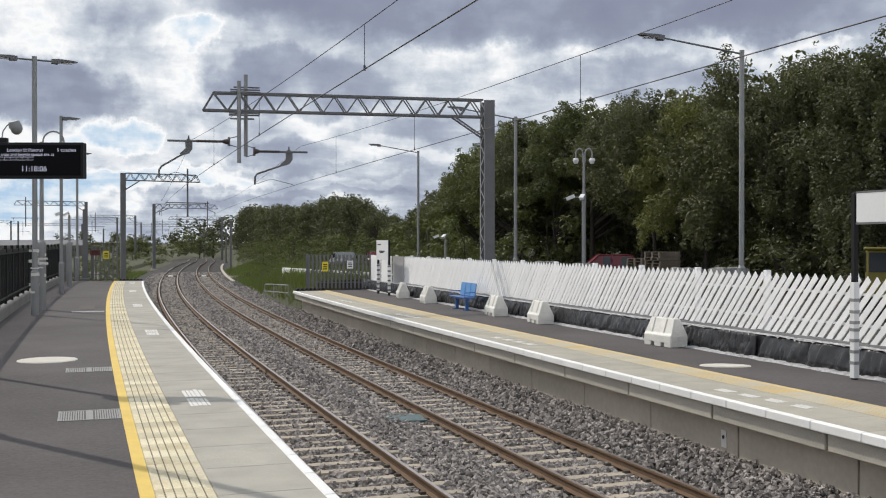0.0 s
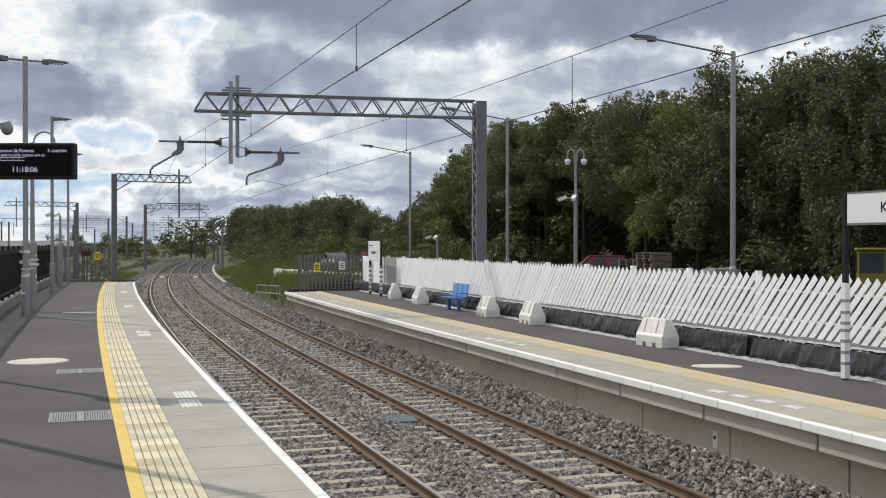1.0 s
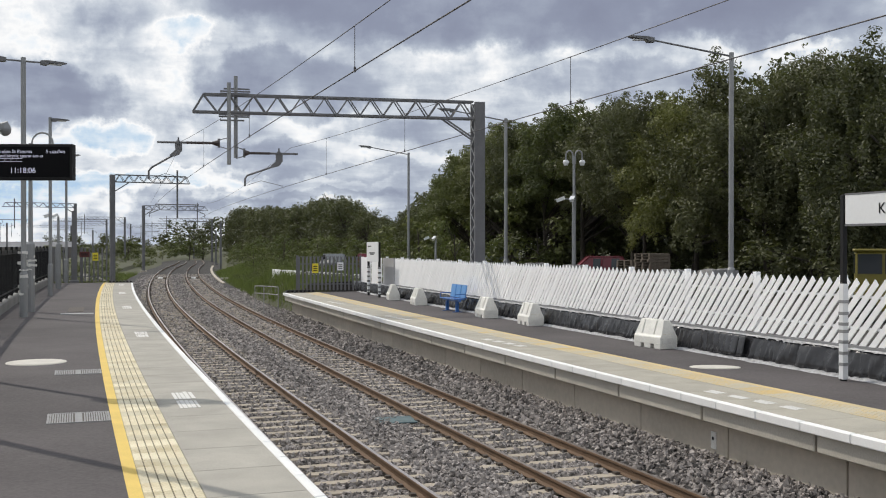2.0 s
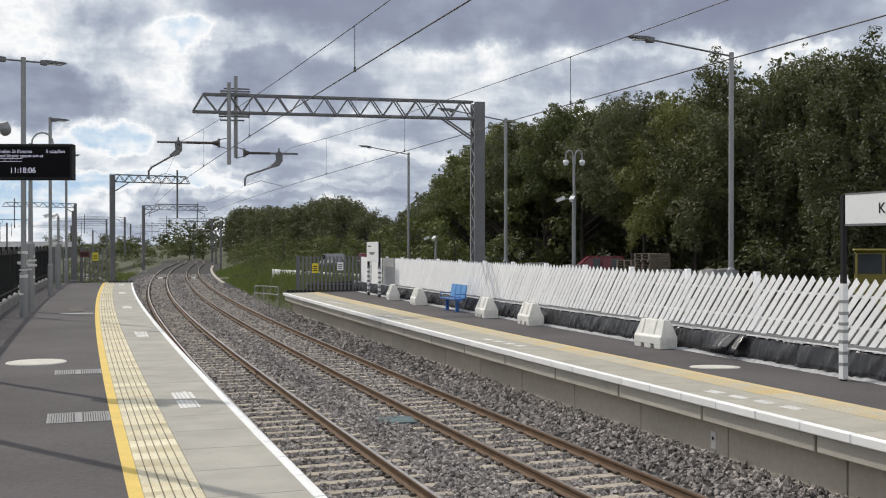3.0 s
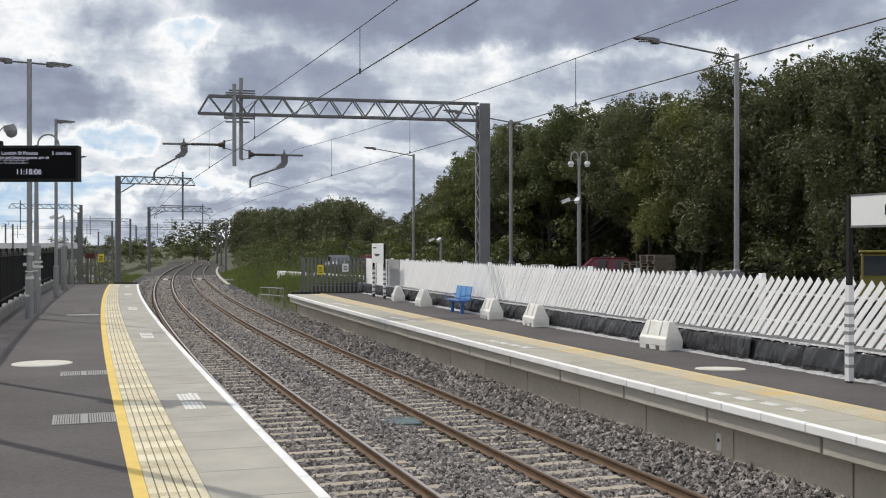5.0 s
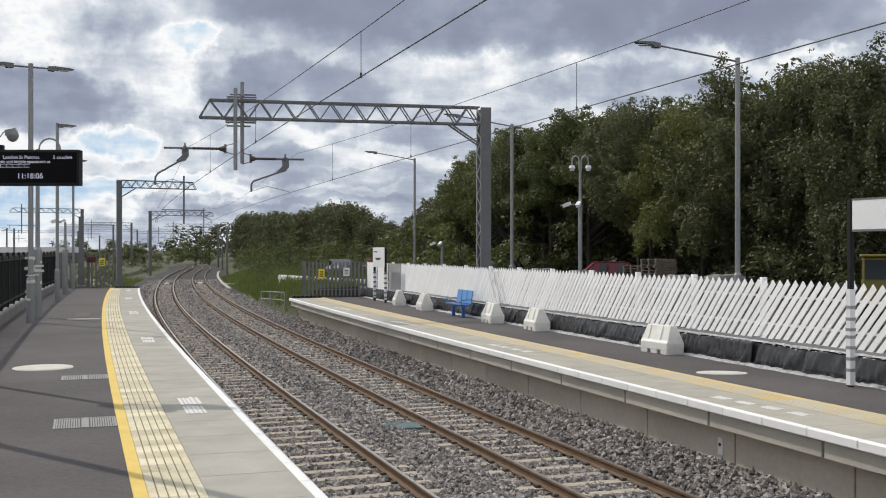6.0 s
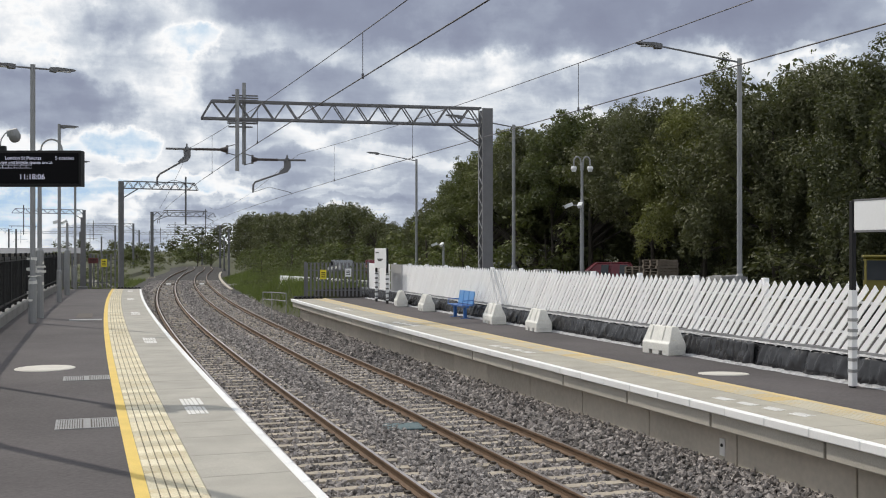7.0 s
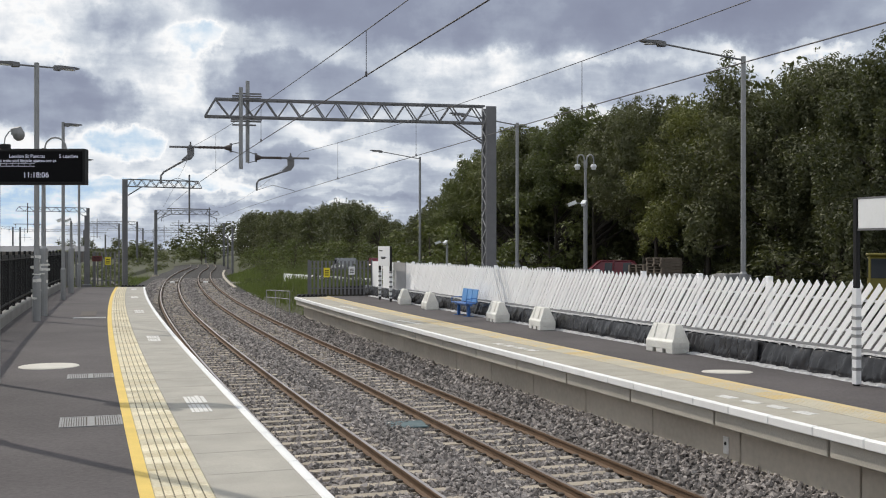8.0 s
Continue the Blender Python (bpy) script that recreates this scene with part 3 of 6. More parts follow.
def build_platform(name, edge, side, s0, s1, back, label):
    """side -1: the platform lies left of the track, 1: right. edge, back: offsets."""
    p = tagged(empty(name), label, "platform", kind="structure")
    e = lambda d: edge + side * d
    lo, hi = sorted((e(1.82), back))
    sweep("asphalt_surface", [(lo, PZ - 0.3), (lo, PZ), (hi, PZ), (hi, PZ - 0.3)], s0, s1, 1.0, M_ASPHALT, p)
    lo, hi = sorted((e(1.68), e(1.82)))
    sweep("yellow_line", [(lo, PZ - 0.1), (lo, PZ + 0.003), (hi, PZ + 0.003), (hi, PZ - 0.1)], s0, s1, 1.0, M_YELLOW if side < 0 else M_YELLOW_FADED, p)
    # solid body under the slabs
    lo, hi = sorted((e(0.53), back))
    sweep("platform_core", [(lo, -0.6), (lo, PZ - 0.31), (hi, PZ - 0.31), (hi, -0.6)], s0, s1, 1.0, M_CONC, p)
    lo, hi = sorted((e(0.2), e(1.68)))
    sweep("bedding", [(lo, PZ - 0.3), (lo, PZ - 0.065), (hi, PZ - 0.065), (hi, PZ - 0.3)], s0, s1, 1.0, M_CONC, p)
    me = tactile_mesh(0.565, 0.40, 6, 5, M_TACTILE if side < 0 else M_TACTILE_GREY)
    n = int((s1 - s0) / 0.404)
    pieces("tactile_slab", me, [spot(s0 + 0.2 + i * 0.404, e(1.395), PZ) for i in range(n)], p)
    length = 1.25 if side < 0 else 1.0
    me = slab_mesh("coping_slab", 0.985, length - 0.008, 0.06, M_COPING if side < 0 else M_COPING_WARM)
    n = int((s1 - s0) / length)
    pieces("coping_slab", me, [spot(s0 + length * (i + 0.5), e(0.615), PZ) for i in range(n)], p)
    bm = bm_new()
    box(bm, -0.06, 0.06, -0.495, 0.495, -0.13, 0.002, 0.014)
    me = finish("edge_block", bm, M_WHITE)
    n = int(s1 - s0)
    pieces("edge_block", me, [spot(s0 + i + 0.45, e(0.06), PZ) for i in range(n)], p)
    # overhanging beams and wall panels
    bm = bm_new()
    box(bm, -0.115, 0.15, -1.345, 1.345, -0.392, -0.125, 0.012)
    if side < 0:
        bmesh.ops.scale(bm, vec=(-1, 1, 1), verts=bm.verts)
    me = finish("edge_beam", bm, M_BEAM)
    n = int((s1 - s0) / 2.75)
    pieces("edge_beam", me, [spot(c, e(0.22), PZ) for c in (14.5 + 2.75 * (i + 0.5) - 2.75 * 11 for i in range(n + 1)) if s0 + 1.2 < c < s1 - 1.2], p)
    bm = bm_new()
    box(bm, -0.05, 0.05, -PW / 2 + 0.022, PW / 2 - 0.022, -1.75, -0.40, 0.008)
    me = finish("wall_panel", bm, M_CONC)
    n = int((s1 - s0) / PW)
    pieces("wall_panel", me, [spot(c, e(0.46), PZ) for c in (PS + PW * (i + 0.5) - PW * 11 for i in range(n + 1)) if s0 + 1.2 < c < s1 - 1.2], p)
    return p


left_pf = build_platform("platform_1", EDGE_L, -1, -16.0, 70.5, -7.9, "asphalt platform with pale coping and cream tactile strip")
right_pf = build_platform("platform_2", EDGE_R, 1, -16.0, 53.3, 9.3, "asphalt platform with white edge and yellow line")


bm = bm_new()
box(bm, -0.02, 0.0, -0.07, 0.07, -0.14, 0.14, 0.004)
pl = part("wall_plate", bm, M_WORN_WHITE, right_pf, "small pale plate on the platform wall", m=spot(14.6, EDGE_R + 0.408, 0.37))
bm = bm_new()
bar(bm, (-0.03, 0, 0.03), (-0.018, 0, 0.03), 0.03)
part("socket", bm, M_BLACK, pl)


def stencil(parent, s, o, w, rows, length, turn=0.0, fill=0.8):
    """Unreadable stencilled writing: rows of short white bars on the slabs."""
    bm = bm_new()
    rnd = random.Random(int(s * 10))
    for r in range(rows):
        y0 = -length / 2 + r * length / rows
        x = -w / 2
        while x < w / 2 - 0.02:
            k = rnd.uniform(0.03, 0.07)
            box(bm, x, min(x + k, w / 2), y0 + rnd.uniform(0, 0.04), y0 + length / rows * rnd.uniform(fill - 0.08, fill + 0.05), 0.0, 0.004)
            x += k + rnd.uniform(0.008, 0.02)
    part("stencilled_marking", bm, M_WORN_WHITE, parent, "worn white stencilled marking", m=spot(s, o, PZ + 0.0025, turn))


for s in (16.9, 29.6, 42.5, 55.0, 66.0):
    stencil(left_pf, s, -3.18, 0.33, 2, 1.9, 0.0, 0.86)
for s, o in ((14.0, 5.2), (24.2, 5.2), (33.6, 5.2), (43.0, 5.2)):
    stencil(right_pf, s, o, 0.22, 4, 2.4, 4, 0.66)


def build_grate(s, o, w, length):
    g = tagged(empty("drain_grate", spot(s, o, PZ)), "galvanised slotted drain grate set in the asphalt", "drain grate", "drain grates")
    bm = bm_new()
    for x0, x1, y0, y1 in ((-w / 2, w / 2, -length / 2, -length / 2 + 0.03), (-w / 2, w / 2, length / 2 - 0.03, length / 2), (-w / 2, -w / 2 + 0.03, -length / 2 + 0.03, length / 2 - 0.03), (w / 2 - 0.03, w / 2, -length / 2 + 0.03, length / 2 - 0.03), (-0.05, 0.05, -length / 2 + 0.03, length / 2 - 0.03)):
        box(bm, x0, x1, y0, y1, -0.01, 0.012)
    part("grate_frame", bm, M_GRATE, g)
    # flat dark sheet that stands for the shade in the hollow under the slats
    bm = bm_new()
    box(bm, -w / 2 + 0.02, w / 2 - 0.02, -length / 2 + 0.02, length / 2 - 0.02, 0.0005, 0.003)
    part("sump_shade", bm, M_CLIP, g)
    bm = bm_new()
    box(bm, -0.010, 0.010, -length / 2 + 0.03, length / 2 - 0.03, 0.002, 0.011)
    me = finish("bar", bm, M_GRATE)
    n = 24
    for i in range(n):
        x = -w / 2 + 0.03 + (i + 0.5) * (w - 0.06) / n
        if abs(x) > 0.06:
            ob = new("slat", me)
            ob.parent = g
            ob.matrix_basis = pose(x, 0, 0)


build_grate(15.6, -4.78, 0.84, 0.88)
build_grate(21.15, -4.78, 0.84, 0.72)


def build_cover(s, o, r, label, squash=1.0):
    bm = bm_new()
    bmesh.ops.create_cone(bm, cap_ends=True, segments=40, radius1=r, radius2=r - 0.01, depth=0.012, matrix=pose(0, 0, 0.006))
    bmesh.ops.create_cone(bm, cap_ends=True, segments=40, radius1=r * 0.86, radius2=r * 0.85, depth=0.006, matrix=pose(0, 0, 0.0145))
    ob = new("manhole_cover", finish("manhole_cover", bm, M_DISC))
    ob.matrix_basis = spot(s, o, PZ, -25) @ Matrix.Diagonal((1, squash, 1, 1))
    tagged(ob, label, "manhole cover", "platform covers")


build_cover(23.2, -5.6, 0.60, "round pale manhole cover set in dark asphalt")
build_cover(17.85, 7.17, 0.50, "oval pale cover on the asphalt near the fence", 0.62)
# thin dark plate that stands for a repair patch in the asphalt
bm = bm_new()
box(bm, -0.30, 0.25, -1.4, 1.4, 0, 0.012, 0.004)
ob = new("asphalt_patch", finish("asphalt_patch", bm, M_CLIP))
ob.matrix_basis = spot(41.5, -5.0, PZ)
tagged(ob, "long dark repair patch in the asphalt", "inspection cover")
bm = bm_new()
box(bm, -0.55, 0.55, -0.30, 0.30, 0, 0.012, 0.003)
ob = new("drain_channel", finish("drain_channel", bm, M_GRATE))
ob.matrix_basis = spot(39.0, -4.95, PZ)
tagged(ob, "narrow pale drain channel across the asphalt", "drain channel")
bm = bm_new()
box(bm, -0.42, 0.42, -0.38, 0.38, -0.12, -0.085, 0.01)
ob = new("cable_pit_lid", finish("cable_pit_lid", bm, M_POOL))
ob.matrix_basis = spot(21.1, 1.5, -0.035, -6)
tagged(ob, "flat blue-green plastic lid lying in the ballast", "pit lid")
# ---- white fence of slanting pickets behind the second platform ----
FENCE_O, FENCE_Z = 8.8, PZ


def build_picket_fence():
    f = tagged(empty("picket_fence"), "white timber fence with pointed slanting pickets", "picket fence")
    # one picket: leans 45 degrees along the fence, pointed top
    bm = bm_new()
    w, low, high = 0.119, 0.59, 1.825
    lean = 0.93
    t = 0.022
    half = w / 2 * math.sqrt(1 + lean * lean)
    def py(z):
        return -(z - high) * lean
    outline = [(py(low) - half, low), (py(low) + half, low), (py(high - 0.10) + half, high - 0.10), (py(high - 0.10), high), (py(high - 0.10) - half, high - 0.10)]
    a = [bm.verts.new((-t / 2, y, z)) for y, z in outline]
    b = [bm.verts.new((t / 2, y, z)) for y, z in outline]
    bm.faces.new(a)
    bm.faces.new(b[::-1])
    for i in range(5):
        bm.faces.new((a[i], a[(i + 1) % 5], b[(i + 1) % 5], b[i]))
    me = finish("picket", bm, M_FENCE)
    rnd = random.Random(11)
    ps = []
    s = 7.0
    while s < 46.5:
        ps.append(spot(s, FENCE_O - 0.05 + rnd.uniform(-0.004, 0.004), FENCE_Z + rnd.uniform(-0.015, 0.015)))
        s += float(np.interp(s, (20, 28, 34), (0.245, 0.216, 0.205)))
    pieces("picket", me, ps, f)
    for z, h, o in ((0.55, 0.07, -0.06), (0.90, 0.045, 0.02), (1.48, 0.045, 0.02)):
        sweep("fence_rail", [(FENCE_O + o - 0.03, FENCE_Z + z - h / 2), (FENCE_O + o + 0.03, FENCE_Z + z - h / 2), (FENCE_O + o + 0.03, FENCE_Z + z + h / 2), (FENCE_O + o - 0.03, FENCE_Z + z + h / 2)], 8, 53, 1.0, M_GALV if z < 0.6 else M_FENCE, f)
    bm = bm_new()
    box(bm, -0.06, 0.06, -0.06, 0.06, -0.1, 1.86, 0.008)
    me = finish("fence_post", bm, M_FENCE)
    pieces("fence_post", me, [spot(8.1 + 2.7 * i, FENCE_O + 0.105, FENCE_Z) for i in range(17)], f)
    # pale boards closing the far end of the fence
    bm = bm_new()
    box(bm, -0.02, 0.02, -1.0, 1.0, 0.5, 1.80, 0.005)
    me = finish("end_board", bm, M_FENCE)
    pieces("end_board", me, [spot(49.9, FENCE_O - 0.085, FENCE_Z), spot(52.2, FENCE_O - 0.085, FENCE_Z)], f)
    grey = me.copy()
    grey.materials[0] = M_BOARD_GREY
    pieces("end_board", grey, [spot(47.6, FENCE_O - 0.085, FENCE_Z)], f)


build_picket_fence()


def build_sheeting():
    """Black plastic sheeting hung along the foot of the fence, creased, its dusty hem on the asphalt."""
    t = tagged(empty("plastic_sheeting"), "creased black plastic sheeting along the foot of the fence", "plastic sheeting")
    rs = random.Random(5)
    bounds = [8.0]
    while bounds[-1] < 52.5:
        bounds.append(bounds[-1] + rs.uniform(2.2, 3.4))
    for s0, s1 in zip(bounds, bounds[1:]):
        n = int((s1 - s0) / 0.045)
        verts, faces = [], []
        rows = (0.52, 0.45, 0.36, 0.26, 0.14, 0.02)
        for i in range(n + 1):
            s = s0 + (s1 - s0) * i / n
            for k, z in enumerate(rows):
                fold = noise.noise(Vector((s * 2.2 + z * 1.5, z * 0.9, s0))) * 0.06 + abs(noise.noise(Vector((s * 5.0 + z * 1.4, z * 1.6, 4.0)))) * 0.15 + abs(noise.noise(Vector((s * 12.0 - z * 2.0, z * 2.0, 8.0)))) * 0.10
                depth = 0.11 + (0.01 + 0.10 * (k / 5) ** 1.3) + fold * (0.15 + 0.85 * k / 5) + noise.noise(Vector((s * 4.0, z * 9.0, 21))) * 0.03
                verts.append(at(s, FENCE_O - depth, FENCE_Z + z + 0.02 * noise.noise(Vector((s * 1.5, k, 2)))))
        m = len(rows)
        for i in range(n):
            for k in range(m - 1):
                a = i * m + k
                faces.append((a, a + 1, a + m + 1, a + m))
        me = bpy.data.meshes.new("sheet")
        me.from_pydata(verts, [], faces)
        me.materials.append(M_SHEET)
        for p in me.polygons:
            p.use_smooth = True
        ob = new("sheet", me)
        ob.parent = t
        md = ob.modifiers.new("thick", "SOLIDIFY")
        md.thickness = 0.004
    # hem
    verts, faces = [], []
    n = 700
    for i in range(n + 1):
        s = 8 + 44.8 * i / n
        wob = noise.noise(Vector((s * 2.1, 7, 1))) * 0.06
        for o, z in ((FENCE_O - 0.22, 0.05), (FENCE_O - 0.29 + wob * 0.4, 0.035 + abs(wob) * 0.6 + 0.03 * noise.noise(Vector((s * 6, 9, 3)))), (FENCE_O - 0.38 + wob, 0.03 + 0.04 * noise.noise(Vector((s * 8, 3, 3)))), (FENCE_O - 0.43 + wob, 0.004)):
            verts.append(at(s, o, FENCE_Z + z))
    for i in range(n):
        for k in range(3):
            a = i * 4 + k
            faces.append((a, a + 1, a + 5, a + 4))
    me = bpy.data.meshes.new("hem")
    me.from_pydata(verts, [], faces)
    me.materials.append(M_SHEET_EDGE)
    ob = new("hem", me)
    ob.parent = t
    tagged(ob, "dusty grey crumpled hem")
    # torn pale fringe along the top, under the rail
    verts, faces = [], []
    n = 900
    for i in range(n + 1):
        s = 8 + 44.8 * i / n
        tear = max(0.0, noise.noise(Vector((s * 1.3, 2, 5)))) * 0.05 + max(0.0, noise.noise(Vector((s * 9.0, 5, 1)))) * 0.06
        for k, (o, z) in enumerate(((0.105, 0.535), (0.155 + tear * 0.3, 0.522), (0.165 + tear * 0.3, 0.508 - tear))):
            verts.append(at(s, FENCE_O - o, FENCE_Z + z + 0.012 * noise.noise(Vector((s * 7, k, 8)))))
    for i in range(n):
        for k in range(2):
            a = i * 3 + k
            faces.append((a, a + 1, a + 4, a + 3))
    me = bpy.data.meshes.new("torn_fringe")
    me.from_pydata(verts, [], faces)
    me.materials.append(M_FRINGE)
    ob = new("torn_fringe", me)
    ob.parent = t
    ob.modifiers.new("thick", "SOLIDIFY").thickness = 0.003
    tagged(ob, "torn pale fringe")


build_sheeting()


def build_loose_sheet():
    """A stretch of the sheeting that has come loose at the bottom: strips that hang from the rail."""
    g = tagged(empty("loose_sheeting", spot(19.55, FENCE_O - 0.19, FENCE_Z + 0.515)), "loose flap of black plastic sheeting below the fence", "plastic sheeting")
    strips = []
    for i in range(6):
        w, rows, cols = 0.26, 7, 5
        bm = bm_new()
        grid = []
        for r in range(rows):
            z = -0.46 * r / (rows - 1)
            grid.append([bm.verts.new((-0.02 - 0.05 * abs(noise.noise(Vector((i * 3 + c * 0.7, z * 7, 5)))) * r / rows - 0.02 * noise.noise(Vector((i + c * 2.0, z * 14, 9))), (c / (cols - 1) - 0.5) * w, z)) for c in range(cols)])
        for r in range(rows - 1):
            for c in range(cols - 1):
                bm.faces.new((grid[r][c], grid[r][c + 1], grid[r + 1][c + 1], grid[r + 1][c]))
        ob = part("flap_strip", bm, M_SHEET, g, smooth=True, m=pose(0, (i - 2.5) * 0.235, 0))
        md = ob.modifiers.new("thick", "SOLIDIFY")
        md.thickness = 0.003
        strips.append(ob)
    return strips


strips = build_loose_sheet()


# ---- barriers, bench, signs on the second platform ----
def build_barrier(s, o, turn=0.0):
    b = tagged(empty("road_barrier", spot(s, o, PZ, turn)), "white water-filled plastic barrier standing before the fence", "barrier", "plastic barriers")
    bm = bm_new()
    prof = [(-0.25, 0.0), (0.25, 0.0), (0.25, 0.17), (0.20, 0.22), (0.09, 0.57), (-0.09, 0.57), (-0.20, 0.22), (-0.25, 0.17)]
    L = 0.52
    ends = []
    for y in (-L, L):
        ends.append([bm.verts.new((x * (1.0 if z < 0.3 else 0.95), y * (1.0 if z < 0.25 else 0.86), z)) for x, z in prof])
    bm.faces.new(ends[0])
    bm.faces.new(ends[1][::-1])
    for i in range(8):
        bm.faces.new((ends[0][i], ends[0][(i + 1) % 8], ends[1][(i + 1) % 8], ends[1][i]))
    bmesh.ops.bevel(bm, geom=list(bm.edges), offset=0.014, segments=1, affect="EDGES")
    for v in bm.verts:
        v.co.z += 0.10
    part("shell", bm, M_BARRIER, b)
    bm = bm_new()
    box(bm, -0.245, 0.245, -0.13, 0.13, 0, 0.12, 0.012)
    me = finish("foot", bm, M_BARRIER)
    pieces("foot", me, [pose(0, y, 0) for y in (-0.385, 0, 0.385)], b)
    for y, x0 in ((-0.2, 0.2), (0.26, 0.2), (-0.2, -0.2), (0.26, -0.2)):
        bm = bm_new()
        k = 1 if x0 > 0 else -1
        strut(bm, (x0 + k * 0.004, y, 0.33), (k * 0.094, y, 0.66), 0.016, 0.03)
        part("rib", bm, M_BARRIER, b)
    # yellowed hollow ends with a raised rim
    for k in (-1, 1):
        bm = bm_new()
        vs = [(-0.16, 0.345, 0.512), (0.16, 0.345, 0.512), (0.075, 0.62, 0.452), (-0.075, 0.62, 0.452)]
        out = [bm.verts.new((x, k * y, z)) for x, z, y in vs]
        inn = [bm.verts.new((x * 0.8, k * (y - 0.03), 0.48 + (z - 0.48) * 0.8)) for x, z, y in vs]
        for i in range(4):
            bm.faces.new((out[i], out[(i + 1) % 4], inn[(i + 1) % 4], inn[i]))
        bm.faces.new(inn)
        part("end_hollow", bm, M_BARRIER_DIRTY, b, "yellowed dirty hollow end")
        bm = bm_new()
        box(bm, -0.20, 0.20, k * 0.516 - 0.008, k * 0.516 + 0.008, 0.12, 0.26, 0.004)
        part("end_plate", bm, M_BARRIER, b, "plain plastic end")
    bm = bm_new()
    bar(bm, (0, 0, 0.665), (0, 0, 0.69), 0.045)
    part("filler_cap", bm, M_BARRIER, b)
    return b


for s, o, turn in ((21.85, 8.18, 6), (29.3, 8.2, -4), (32.8, 8.1, -3), (40.6, 8.1, -5), (44.7, 8.15, -9)):
    build_barrier(s, o, turn)


def build_bench(s, o):
    b = tagged(empty("bench", spot(s, o, PZ)), "blue perforated metal platform bench with a back", "bench")
    for i in range(3):
        bm = bm_new()
        y = (i - 1) * 0.56
        box(bm, -0.22, 0.22, y - 0.25, y + 0.25, 0.45, 0.485, 0.012)
        part("seat", bm, M_BLUE, b)
        bm = bm_new()
        box(bm, -0.02, 0.02, y - 0.25, y + 0.25, -0.24, 0.24, 0.012)
        part("backrest", bm, M_BLUE_LIGHT, b, m=pose(0.25, 0, 0.74, 0, 9, 0))
    bm = bm_new()
    box(bm, -0.05, 0.05, -0.85, 0.85, 0.38, 0.45, 0.008)
    part("beam", bm, M_BLUE, b)
    for y in (-0.55, 0.55):
        bm = bm_new()
        box(bm, -0.055, 0.055, y - 0.055, y + 0.055, 0.015, 0.38, 0.008)
        box(bm, -0.18, 0.18, y - 0.07, y + 0.07, 0.0, 0.016)
        part("leg", bm, M_BLUE, b)
    for y in (-0.84, 0.84):
        bm = bm_new()
        tube_path(bm, [(-0.18, y, 0.45), (-0.18, y, 0.64), (0.22, y, 0.66), (0.24, y, 0.5)], 0.018)
        part("armrest", bm, M_BLUE, b)


build_bench(36.2, 8.05)


def build_big_sign():
    """Station running-in board: post nearest the view with striped wrapping; board along the platform."""
    g = tagged(empty("station_sign", spot(15.3, 8.15, PZ)), "white station name board on black wrapped posts", "station sign")
    for k, y in enumerate((0.0, -2.15)):
        bm = bm_new()
        box(bm, -0.045, 0.045, y - 0.045, y + 0.045, 0.0, 3.33, 0.008)
        post = part("post", bm, M_BLACK, g)
        bm = bm_new()
        box(bm, -0.057, 0.057, y - 0.057, y + 0.057, 0.03, 1.74, 0.004)
        part("protective_wrap", bm, M_SIGN, post, "pale plastic wrap taped round the post")
        bm = bm_new()
        box(bm, -0.061, 0.061, y - 0.061, y + 0.061, -0.028, 0.028)
        me = finish("tape_band", bm, M_GALV)
        pieces("tape_band", me, [pose(0, 0, z) for z in (0.30, 0.50, 0.70, 0.89, 1.02, 1.21, 1.42)], post)
    bm = bm_new()
    box(bm, -0.03, 0.03, -2.08, -0.07, 2.80, 3.32, 0.006)
    board = part("board", bm, M_SIGN, g, "white board")
    bm = bm_new()
    for z0, z1 in ((2.765, 2.80), (3.32, 3.35)):
        box(bm, -0.036, 0.036, -2.09, -0.066, z0, z1)
    part("board_edge", bm, M_GALV_DARK, g)
    words("Ke", 0.27, M_BLACK, "lettering", board, Matrix.Translation((-0.033, -0.89, 2.97)) @ Euler((radians(90), 0, radians(-90))).to_matrix().to_4x4())


build_big_sign()


def build_far_sign():
    g = tagged(empty("platform_sign", spot(48.0, 8.1, PZ)), "white notice board on two dark posts by the fence", "platform sign")
    for y in (-1.05, 1.05):
        bm = bm_new()
        box(bm, -0.05, 0.05, y - 0.05, y + 0.05, 0, 2.55, 0.008)
        post = part("post", bm, M_BLACK, g)
        bm = bm_new()
        box(bm, -0.057, 0.057, y - 0.057, y + 0.057, 0.15, 1.4, 0.004)
        part("protective_wrap", bm, M_SIGN, post, "pale wrap on the post")
        bm = bm_new()
        box(bm, -0.061, 0.061, y - 0.061, y + 0.061, -0.04, 0.04)
        me = finish("tape_band", bm, M_GALV_DARK)
        pieces("tape_band", me, [pose(0, 0, 0.25 + 0.22 * k) for k in range(6)], post)
    bm = bm_new()
    box(bm, -0.08, -0.052, -1.1, 1.1, 1.63, 2.56, 0.006)
    part("board", bm, M_SIGN, g)
    bm = bm_new()
    for y0, y1, z in ((0.2, 0.85, 2.33), (-0.5, 0.55, 2.02), (-0.3, 0.4, 1.96)):
        box(bm, -0.086, -0.081, y0, y1, z, z + 0.05)
    part("lettering", bm, M_BLACK, g, "small dark illegible lettering")


build_far_sign()


# ---- lamp columns, camera columns, display ----
def column_shaft(bm, h, base_h=1.45, r=0.075, rb=0.115):
    bar(bm, (0, 0, 0), (0, 0, base_h), rb, rb, 14)
    bar(bm, (0, 0, base_h), (0, 0, base_h + 0.08), rb, r, 14)
    bar(bm, (0, 0, base_h + 0.08), (0, 0, h), r, r * 0.92, 14)


